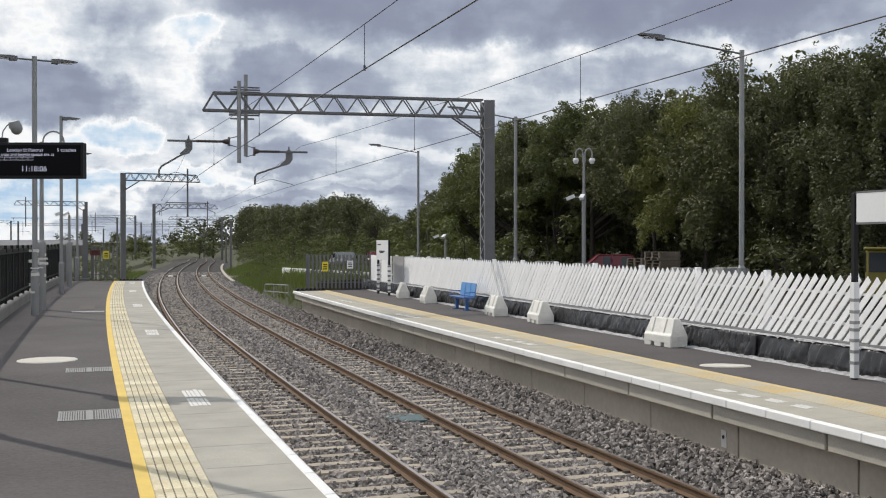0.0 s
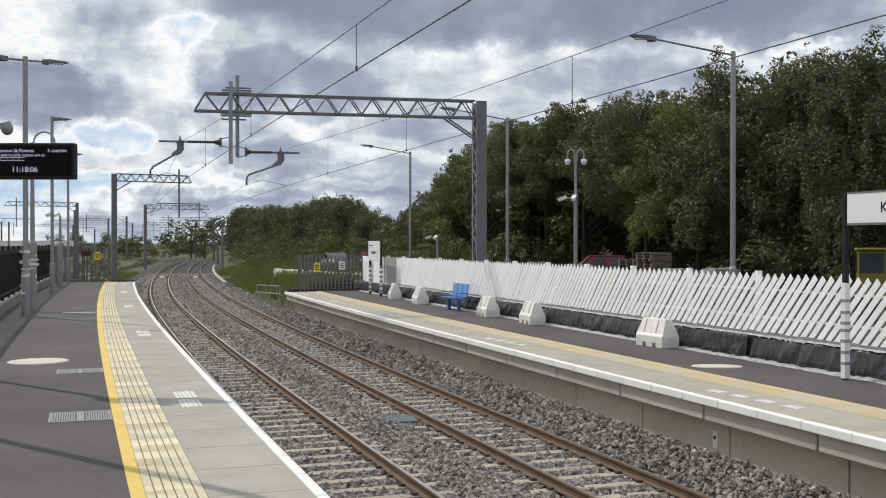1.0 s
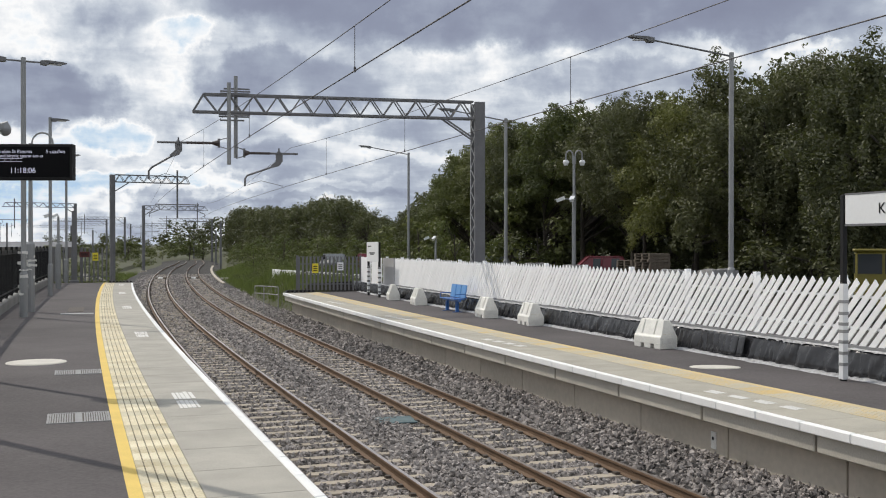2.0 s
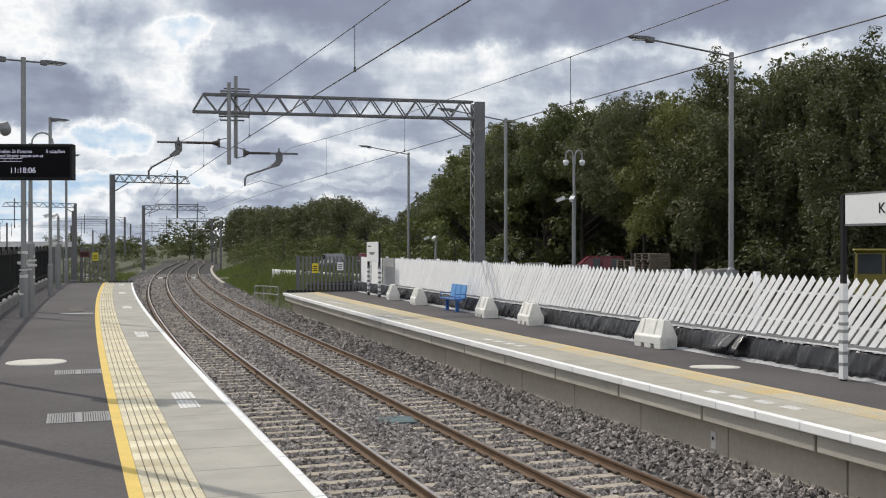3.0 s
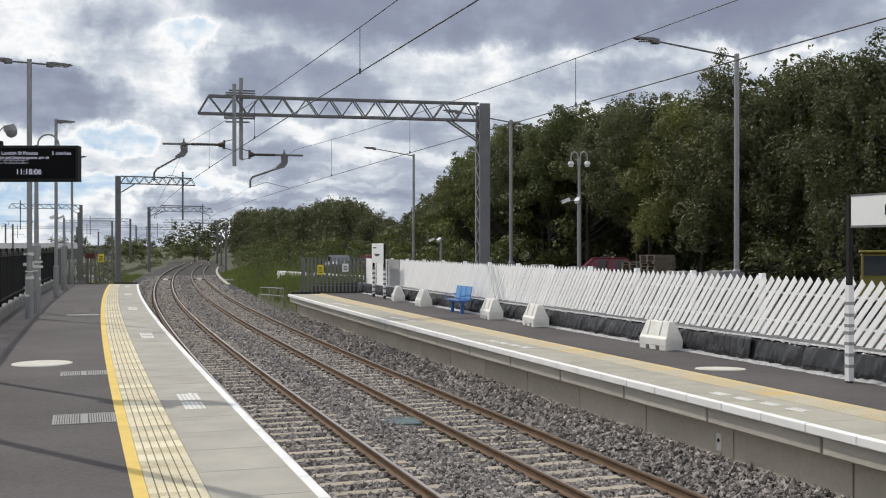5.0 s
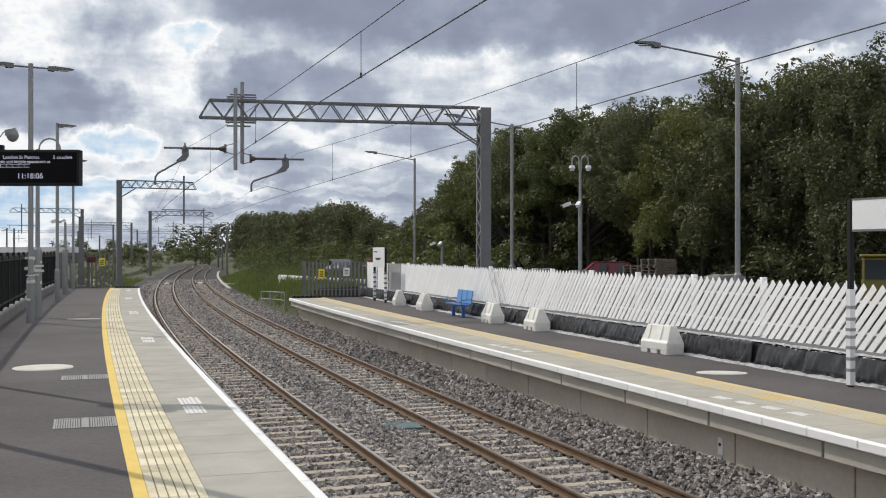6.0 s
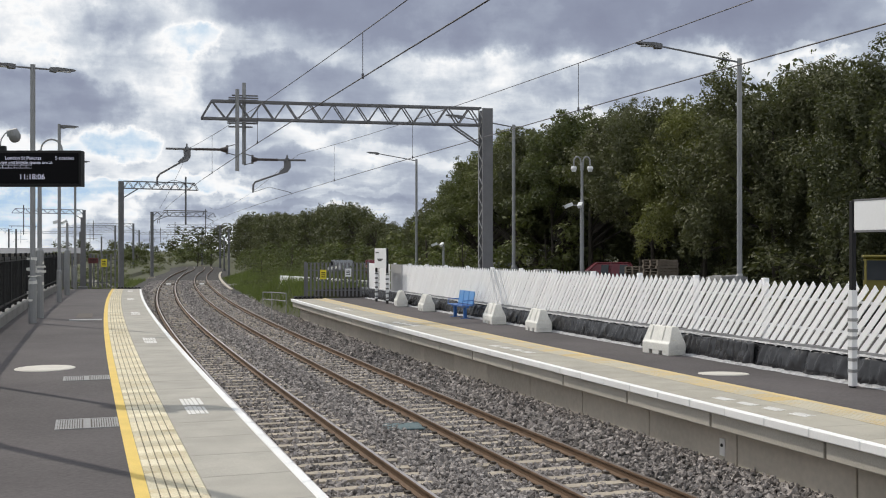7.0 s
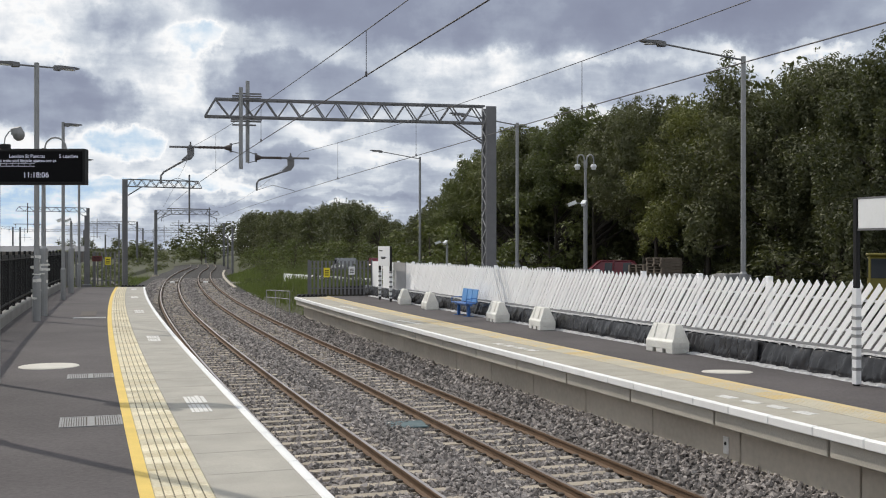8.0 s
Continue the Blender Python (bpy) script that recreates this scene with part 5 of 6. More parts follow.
def build_palisade(p, q, z, h, label, step=0.265, gate=None):
    p, q = Vector(p), Vector(q)
    d = (q - p)
    L = d.length
    ang = math.degrees(math.atan2(d.y, d.x))
    f = tagged(empty("palisade_fence", pose(p.x, p.y, z, 0, 0, ang)), label, "palisade fence", "palisade fences")
    bm = bm_new()
    w = 0.05
    pts = [(-w, 0.05), (w, 0.05), (w, h - 0.12), (w * 1.6, h), (0, h - 0.06), (-w * 1.6, h), (-w, h - 0.12)]
    a = [bm.verts.new((x, -0.008, zz)) for x, zz in pts]
    b = [bm.verts.new((x, 0.008, zz)) for x, zz in pts]
    bm.faces.new(a)
    bm.faces.new(b[::-1])
    for i in range(7):
        bm.faces.new((a[i], a[(i + 1) % 7], b[(i + 1) % 7], b[i]))
    me = finish("pale", bm, M_GALV_DARK)
    n = int(L / step)
    pieces("pale", me, [pose((i + 0.5) * step, -0.03, 0) for i in range(n)], f)
    for zz in (0.35, h - 0.45):
        bm = bm_new()
        box(bm, 0, L, 0, 0.05, zz, zz + 0.05)
        part("rail", bm, M_GALV_DARK, f)
    for x in np.linspace(0, L, max(2, int(L / 1.7) + 1)):
        bm = bm_new()
        box(bm, x - 0.06, x + 0.06, 0.05, 0.15, -0.2, h + 0.02, 0.006)
        part("post", bm, M_GALV_DARK, f)
    return f


def notice(parent, x, z, w, h, material, label):
    bm = bm_new()
    box(bm, x - w / 2, x + w / 2, -0.07, -0.045, z - h / 2, z + h / 2, 0.004)
    pl = part("notice", bm, material, parent, label)
    bm = bm_new()
    for k in range(3):
        box(bm, x - w * 0.32, x + w * 0.32, -0.075, -0.071, z - h * 0.3 + k * h * 0.22, z - h * 0.3 + k * h * 0.22 + h * 0.1)
    part("lettering", bm, M_BLACK, pl, "illegible dark print")


pal = build_palisade(at(71.6, -7.5), at(71.6, -3.9), PZ, 2.25, "grey steel palisade fence closing the platform end")
notice(pal, 2.62, 1.65, 0.36, 0.52, M_SIGN_YELLOW, "yellow warning notice")
notice(pal, 1.95, 1.8, 0.62, 0.35, M_RED_SIGN, "dull red notice")
pal2 = build_palisade(at(54.4, 5.55), at(53.6, 8.75), PZ, 1.85, "grey steel palisade gate across the platform end", 0.20)
notice(pal2, 0.95, 1.2, 0.32, 0.5, M_SIGN_YELLOW, "yellow warning notice")
notice(pal2, 2.25, 1.3, 0.32, 0.42, M_SIGN, "white notice")
for s, o in ((70.2, -3.3), (52.95, 5.45)):
    g = tagged(empty("trespass_mat", spot(s, o, PZ)), "black ribbed trespass mat at the platform end", "trespass mat", "trespass mats")
    bm = bm_new()
    box(bm, -0.75, 0.75, -0.3, 0.3, 0.009, 0.05, 0.01)
    part("mat_base", bm, M_BLACK, g)
    bm = bm_new()
    box(bm, -0.06, 0.06, -0.28, 0.28, 0.05, 0.13, 0.01)
    me = finish("rib", bm, M_BLACK)
    pieces("rib", me, [pose(-0.63 + 0.21 * i, 0, 0) for i in range(7)], g)


def build_handrail():
    g = tagged(empty("handrail", spot(55.2, 3.9, 0.36)), "low grey handrail beside the ramp at the platform end", "handrail")
    for z in (0.55, 0.95):
        bm = bm_new()
        tube_path(bm, [(0.6, -1.2, z + 0.05), (0.3, 2.0, z - 0.02), (0.2, 5.0, z - 0.12)], 0.025)
        part("rail", bm, M_GRATE, g)
    for x, y, z in ((0.6, -1.2, 1.0), (0.3, 2.0, 0.93), (0.2, 5.0, 0.83)):
        bm = bm_new()
        bar(bm, (x, y, -0.95), (x, y, z), 0.025)
        part("post", bm, M_GRATE, g)


build_handrail()


bm = bm_new()
box(bm, -0.12, 0.12, -6.9, 6.9, -0.7, 0.55, 0.02)
ob = new("low_wall", finish("low_wall", bm, M_WHITE))
ob.matrix_basis = pose(14.7, 64.8, 1.30, 0, 0, 10)
tagged(ob, "low pale wall beyond the platform gate", "low wall")


bm = bm_new()
bmesh.ops.create_grid(bm, x_segments=26, y_segments=26, size=1.0)
for v in bm.verts:
    r = min(1.0, v.co.length)
    v.co.z = 1.15 * max(0, 1 - r * r) ** 1.5 + 0.10 * noise.noise(v.co * 6) * (1 - r)
    v.co.x *= 3.0
    v.co.y *= 9.0
ob = new("spoil_heap", finish("spoil_heap", bm, M_YARD))
ob.matrix_basis = spot(112, -8.2, -0.55)
tagged(ob, "low heap of brown spoil beside the track", "spoil heap")


# ---- crossing boards and trough on the far curve ----
for o in (-GAUGE / 2, FAR + GAUGE / 2):
    g = tagged(empty("crossing_deck", spot(118, o, 0)), "dark boarded foot crossing with a pale centre panel", "crossing deck", "crossing decks")
    for k, (x0, x1, m_) in enumerate(((-0.62, -0.27, M_TIMBER), (-0.25, 0.25, M_WHITE), (0.27, 0.62, M_TIMBER))):
        bm = bm_new()
        box(bm, x0, x1, -0.5, 0.5, -0.20, -0.02, 0.01)
        part("deck_panel", bm, m_, g)
t = sweep("cable_trough", [(5.2, -0.32), (5.2, -0.16), (5.5, -0.16), (5.5, -0.32)], 104, 190, 2.0, M_CONC)
tagged(t, "pale concrete cable trough beside the track", "cable trough", kind="structure")
bm = bm_new()
box(bm, -2.2, 2.2, -0.5, 0.5, -0.3, 0.0, 0.03)
ob = new("crossing_path", finish("crossing_path", bm, M_COPING))
ob.matrix_basis = spot(117.5, 7.6, -0.1)
tagged(ob, "pale concrete path slab by the crossing", "path slab")


# ---- yard behind the fence ----
def build_car(p, turn, paint, label, length=4.1, h=1.48):
    g = tagged(empty("car", pose(p[0], p[1], YARD, 0, 0, turn)), label, "car", "parked cars")
    L, w = length / 2, 0.86
    prof = [(-L, 0.30), (L, 0.30), (L + 0.03, 0.62), (L - 0.12, 0.82), (L * 0.50, 0.95), (-L * 0.92, 0.98), (-L - 0.02, 0.62)]
    bm = bm_new()
    a = [bm.verts.new((x, -w, z)) for x, z in prof]
    b = [bm.verts.new((x, w, z)) for x, z in prof]
    bm.faces.new(a)
    bm.faces.new(b[::-1])
    for i in range(len(prof)):
        bm.faces.new((a[i], a[(i + 1) % len(prof)], b[(i + 1) % len(prof)], b[i]))
    bmesh.ops.bevel(bm, geom=list(bm.edges), offset=0.06, segments=2, affect="EDGES")
    body = part("body", bm, paint, g, smooth=True)
    low = [(-L * 0.90, 0.95), (L * 0.50, 0.94)]
    hi = [(-L * 0.68, h), (L * 0.12, h)]
    bm = bm_new()
    vs = [bm.verts.new((x, sy * (w - 0.03 if z < 1 else w - 0.18), z)) for z_ in (0, 1) for sy in (-1, 1) for x, z in ((low if z_ == 0 else hi))]
    bmesh.ops.convex_hull(bm, input=vs)
    bmesh.ops.bevel(bm, geom=list(bm.edges), offset=0.05, segments=2, affect="EDGES")
    cabin = part("cabin", bm, paint, g)
    for sy in (-1, 1):
        for xa, xb in ((-0.62, -0.22), (-0.16, 0.22)):
            bm = bm_new()
            strut(bm, (L * (xa + xb) / 2, sy * (w - 0.045), 1.04), (L * (xa + xb) / 2 - 0.05, sy * (w - 0.15), h - 0.1), abs(xb - xa) * L * 0.9, 0.02)
            part("window", bm, M_GLASS, cabin)
    bm = bm_new()
    box(bm, -L * 0.66, L * 0.10, -w + 0.18, w - 0.18, h - 0.03, h + 0.015, 0.012)
    part("roof", bm, paint, g)
    for sy in (-1, 1):
        for x0, x1 in ((low[0], hi[0]), ((-0.35, 0.96), (-0.40, h)), (low[1], hi[1])):
            bm = bm_new()
            strut(bm, (x0[0], sy * (w - 0.03), x0[1]), (x1[0], sy * (w - 0.17), x1[1]), 0.07)
            part("pillar", bm, paint, cabin)
    for x in (-L * 0.62, L * 0.62):
        for sy in (-1, 1):
            bm = bm_new()
            bar(bm, (x, sy * (w - 0.18), 0.31), (x, sy * (w + 0.02), 0.31), 0.31, seg=20)
            wh = part("wheel", bm, M_TYRE, g)
            bm = bm_new()
            bar(bm, (x, sy * (w - 0.02), 0.31), (x, sy * (w + 0.03), 0.31), 0.19, seg=16)
            part("rim", bm, M_GALV, wh)
    for sy in (-1, 1):
        bm = bm_new()
        box(bm, L - 0.1, L + 0.02, sy * 0.62 - 0.16, sy * 0.62 + 0.16, 0.62, 0.76, 0.02)
        part("headlight", bm, M_LENS, g)
    return g


build_car((25.6, 48.2), 158, M_RED, "dark red car parked behind the fence", h=1.64)
build_car((24.0, 85.0), 70, M_RED, "dark red car parked beyond the gate")
build_car((20.8, 84.3), 84, M_CARGREY, "silver grey car parked beyond the gate")
build_car((27.0, 66.0), 95, M_CARGREY, "silver grey car parked in the yard")


def build_pallets(p, n, turn):
    g = tagged(empty("pallet_stack", pose(p[0], p[1], YARD, 0, 0, turn)), "stack of weathered timber pallets in the yard", "pallet stack", "pallet stacks")
    bm = bm_new()
    box(bm, -0.6, 0.6, -0.05, 0.05, 0, 0.1)
    bearer = finish("bearer", bm, M_TIMBER)
    bm = bm_new()
    box(bm, -0.06, 0.06, -0.5, 0.5, 0.1, 0.122)
    board = finish("deck_board", bm, M_TIMBER)
    rnd = random.Random(n)
    for k in range(n):
        pal_ = new("pallet", bearer)
        pal_.parent = g
        pal_.matrix_basis = pose(rnd.uniform(-0.03, 0.03), rnd.uniform(-0.03, 0.03), k * 0.124, 0, 0, rnd.uniform(-3, 3))
        pieces("bearer", bearer, [pose(0, -0.45, 0), pose(0, 0.45, 0)], pal_)
        pieces("deck_board", board, [pose(-0.54 + 0.216 * i, 0, 0) for i in range(6)], pal_)


build_pallets((26.2, 45.2), 12, 20)
build_pallets((24.5, 40.6), 15, 10)


def build_bags(p, n, seed):
    rnd = random.Random(seed)
    for i in range(n):
        bm = bm_new()
        bmesh.ops.create_cube(bm, size=0.95)
        bmesh.ops.subdivide_edges(bm, edges=list(bm.edges), cuts=4, use_grid_fill=True)
        for v in bm.verts:
            q = v.co.copy()
            v.co += q.normalized() * 0.06 + Vector((noise.noise(q * 3 + Vector((i, 0, 0))), noise.noise(q * 3 + Vector((0, i, 5))), noise.noise(q * 3 + Vector((7, 0, i))))) * 0.09
        for v in bm.verts:
            v.co.z += 0.5
        ob = new("bulk_bag", finish("bulk_bag", bm, M_BAG, True))
        ob.matrix_basis = pose(p[0] + i * 0.98 + rnd.uniform(-0.1, 0.1), p[1] - i * 1.0 + rnd.uniform(-0.2, 0.2), YARD, 0, 0, rnd.uniform(0, 90)) @ Matrix.Diagonal((1, 1, rnd.uniform(1.15, 1.32), 1))
        tagged(ob, "pale woven bulk bag of rubble standing in the yard", "bulk bag", "bulk bags")


build_bags((21.7, 34.2), 2, 3)
build_bags((20.7, 40.4), 1, 5)
build_bags((22.2, 51.0), 2, 7)


def build_machine():
    """Yellow site cabin with a two-pane dark window, seen over the fence."""
    g = tagged(empty("site_cabin", pose(22.4, 24.4, YARD, 0, 0, -40)), "yellow site machine cab with dark windows behind the fence", "machine cab")
    bm = bm_new()
    box(bm, -0.75, 0.75, -0.8, 0.8, 0.35, 2.05, 0.05)
    body = part("body", bm, M_MACHINE, g)
    bm = bm_new()
    box(bm, -0.80, 0.80, -0.85, 0.85, 2.05, 2.13, 0.03)
    part("roof", bm, M_MACHINE, g)
    for x0, x1 in ((-0.68, -0.04), (0.04, 0.68)):
        bm = bm_new()
        box(bm, x0, x1, -0.82, -0.795, 1.42, 1.98)
        part("window", bm, M_GLASS, body)
    for y0, y1 in ((-0.7, -0.05), (0.05, 0.7)):
        bm = bm_new()
        box(bm, -0.77, -0.745, y0, y1, 1.42, 1.98)
        part("window", bm, M_GLASS, body)
    for x in (-0.5, 0.5):
        for sy in (-1, 1):
            bm = bm_new()
            bar(bm, (x, sy * 0.62, 0.36), (x, sy * 0.86, 0.36), 0.36, seg=20)
            part("wheel", bm, M_TYRE, g)


build_machine()


# ---- trees ----
def leaf_cloud(clumps, leaf, seed, per):
    """Many small leaf blades round clump centres; returns vertices and faces."""
    rs = np.random.RandomState(seed)
    V = []
    for (cx, cy, cz, r) in clumps:
        n = int(per * r * r)
        d = rs.normal(size=(n, 3))
        d /= np.linalg.norm(d, axis=1)[:, None]
        rad = r * (0.55 + 0.5 * rs.rand(n) ** 0.6)
        c = np.array((cx, cy, cz)) + d * rad[:, None] * np.array((1, 1, 0.85))
        # blades face outwards and a little up, so that a clump is shaded as one mass
        face = d + np.array((0, 0, 0.3)) + rs.normal(0, 0.42, (n, 3))
        u = rs.normal(size=(n, 3)) * 0.7 + np.array((0, 0, -0.5))
        w = np.cross(face, u)
        w /= np.linalg.norm(w, axis=1)[:, None] + 1e-6
        u = np.cross(w, face)
        u /= np.linalg.norm(u, axis=1)[:, None] + 1e-6
        L = leaf * rs.uniform(0.6, 1.4, n)[:, None]
        p0, p2 = c - u * L, c + u * L
        bend = np.cross(u, w) * L * 0.18
        p1, p3 = c + w * L * 0.48 + bend, c - w * L * 0.48 + bend
        V.append(np.stack([p0, p1, p2, p3], 1).reshape(-1, 3))
    V = np.concatenate(V)
    F = np.arange(len(V)).reshape(-1, 4)
    return V, F


def quads_mesh(name, V, F, materials):
    me = bpy.data.meshes.new(name)
    me.vertices.add(len(V))
    me.vertices.foreach_set("co", V.ravel())
    me.loops.add(F.size)
    me.loops.foreach_set("vertex_index", F.ravel().astype(np.int32))
    me.polygons.add(len(F))
    me.polygons.foreach_set("loop_start", (np.arange(len(F)) * 4).astype(np.int32))
    me.update(calc_edges=True)
    for m in materials:
        me.materials.append(m)
    return me


def make_tree(name, seed, h, spread, low, leaf, per, material, bark, label, category="tree", n_clump=70, droop=0.0):
    """Tapered trunk with limbs, crown of leaf clumps with an uneven outline. Built 1:1 at the origin."""
    rnd = random.Random(seed)
    g = tagged(empty(name), label, category, category + "s")
    bm = bm_new()
    top = Vector((rnd.uniform(-0.4, 0.4), rnd.uniform(-0.4, 0.4), h * 0.72))
    bar(bm, (0, 0, -0.3), top * 0.45, h * 0.012 + 0.03, h * 0.010, 9)
    bar(bm, top * 0.45, top, h * 0.010, h * 0.006, 8)
    # boughs: a dozen large lobes, each carrying clumps on its outer side
    lobes, clumps = [], []
    n_lobe = max(7, n_clump // 6)
    for i in range(n_lobe):
        t = (i + rnd.uniform(0.2, 0.8)) / n_lobe
        z = low + (h - low) * (0.12 + 0.78 * t)
        prof = math.sin(math.pi * min(1, 0.24 + 0.72 * t) ** 0.9) ** 0.6
        a = i * 2.4 + rnd.uniform(-0.5, 0.5)
        lobes.append((math.cos(a) * spread * prof * 0.62, math.sin(a) * spread * prof * 0.62, z, spread * rnd.uniform(0.27, 0.42) * (1.1 - 0.35 * t)))
    for i in range(n_clump):
        x, y, z, lr = lobes[i % n_lobe]
        v = Vector((x, y, 0)).normalized() * 0.55 + Vector((rnd.gauss(0, 0.7), rnd.gauss(0, 0.7), rnd.gauss(0.3, 0.6)))
        v = v.normalized() * lr * rnd.uniform(0.55, 1.0)
        cr = spread * rnd.uniform(0.12, 0.21)
        clumps.append((x + v.x, y + v.y, min(max(z + v.z * 0.85, low * 0.8), h - cr * 0.7), cr))
    # loose sprigs that break the outline
    for i in range(n_clump * 2):
        c = clumps[rnd.randrange(n_clump)]
        v = Vector((c[0], c[1], (c[2] - h * 0.55) * 0.8)).normalized() + Vector((rnd.uniform(-0.5, 0.5), rnd.uniform(-0.5, 0.5), rnd.uniform(-0.3, 0.7)))
        v = v.normalized() * c[3] * rnd.uniform(0.95, 1.45)
        clumps.append((c[0] + v.x, c[1] + v.y, min(c[2] + v.z, h + 0.2), c[3] * rnd.uniform(0.16, 0.36)))
    # hanging strands of a weeping tree
    for i in range(int(n_clump * 2.2 * droop)):
        c = clumps[rnd.randrange(n_clump)]
        a = rnd.uniform(0, 2 * math.pi)
        x, y, z = c[0] + math.cos(a) * c[3] * 0.9, c[1] + math.sin(a) * c[3] * 0.9, c[2]
        for k in range(rnd.randint(5, 10)):
            z -= 0.21
            if z > 0.8:
                clumps.append((x + rnd.uniform(-0.06, 0.06), y + rnd.uniform(-0.06, 0.06), z, rnd.uniform(0.14, 0.24)))
    for c in clumps[:n_clump:5]:
        st = top * (0.25 + 0.6 * max(0, (c[2] - low) / (h - low)) * 0.9)
        bar(bm, st, (c[0] * 0.9, c[1] * 0.9, c[2]), h * 0.007, h * 0.002, 6)
    part("trunk", bm, bark, g, "grey-brown trunk and limbs")
    V, F = leaf_cloud(clumps, leaf, seed, per)
    ob = new("crown", quads_mesh("crown", V, F, [material]))
    ob.parent = g
    return g


proto = [make_tree("tree", 1, 12.0, 5.0, 4.6, 0.086, 440, M_LEAF_A, M_BARK, "dense dark green broadleaf tree on the yard edge", n_clump=120),
         make_tree("tree", 2, 12.0, 4.6, 4.3, 0.085, 440, M_LEAF_B, M_BARK, "tall green broadleaf tree with a ragged crown", n_clump=120),
         make_tree("tree", 3, 12.0, 5.2, 2.2, 0.084, 410, M_LEAF_C, M_BARK, "olive green birch-like tree with drooping foliage", n_clump=110, droop=0.8),
         make_tree("tree", 6, 12.0, 4.8, 1.6, 0.082, 410, M_LEAF_A, M_BARK, "dark green weeping birch with hanging strands of leaves", n_clump=100, droop=1.3)]
coarse = [make_tree("tree", 4, 12.0, 5.0, 2.0, 0.22, 46, M_LEAF_A, M_BARK, "dark green broadleaf tree in the far wood", n_clump=120),
          make_tree("tree", 5, 12.0, 4.6, 1.6, 0.21, 46, M_LEAF_A, M_BARK, "green broadleaf tree in the far wood", n_clump=120)]
bushes = [make_tree("bush", 11, 4.0, 2.6, 0.2, 0.125, 125, M_LEAF_SCRUB, M_BARK, "rounded green scrub bush beside the line", "bush", 30),
          make_tree("bush", 12, 4.0, 2.9, 0.1, 0.125, 125, M_LEAF_B, M_BARK, "sprawling green bush beside the line", "bush", 30)]
shade_bush = make_tree("bush", 13, 4.0, 3.0, 0.0, 0.10, 240, M_LEAF_A, M_BARK, "dark shaded undergrowth bush below the trees", "bush", 30)
hedge = [make_tree("hedge_tree", 31, 6.0, 5.0, 0.2, 0.21, 85, M_LEAF_A, M_BARK, "low dark hedgerow tree on the far skyline", "hedgerow tree", 28),
         make_tree("hedge_tree", 32, 6.0, 5.5, 0.2, 0.21, 85, M_LEAF_B, M_BARK, "low green hedgerow tree on the far skyline", "hedgerow tree", 28)]


def skyline(u):
    """Height of the wood's outline by bearing (tangent of the angle right of straight ahead)."""
    return float(np.interp(u, (-0.24, -0.21, -0.19, -0.165, -0.13, -0.10, -0.075, -0.045, -0.02, 0.0, 0.02, 0.04, 0.06, 0.10, 0.15, 0.19, 0.225, 0.25, 0.30, 0.36, 0.42),
                           (6.5, 10.0, 12.0, 11.0, 9.5, 10.3, 9.0, 6.3, 7.2, 8.4, 9.4, 11.0, 12.8, 13.0, 12.8, 12.2, 11.8, 12.2, 13.0, 12.8, 12.2)))


CY, SY = math.cos(radians(19.316)), math.sin(radians(19.316))


def bearing(x, y):
    return (x * CY - y * SY) / (x * SY + y * CY)


PLACED = set()


def put(thing, m):
    """The first call places the built plant itself, later ones a copy."""
    if thing.name in PLACED:
        copy_thing(thing, m).matrix_basis = m
    else:
        thing.matrix_basis = m
        PLACED.add(thing.name)


def grown(x, y, z, k, kz, turn):
    return pose(x, y, z, 0, 0, turn) @ Matrix.Diagonal((k, k, kz, 1))


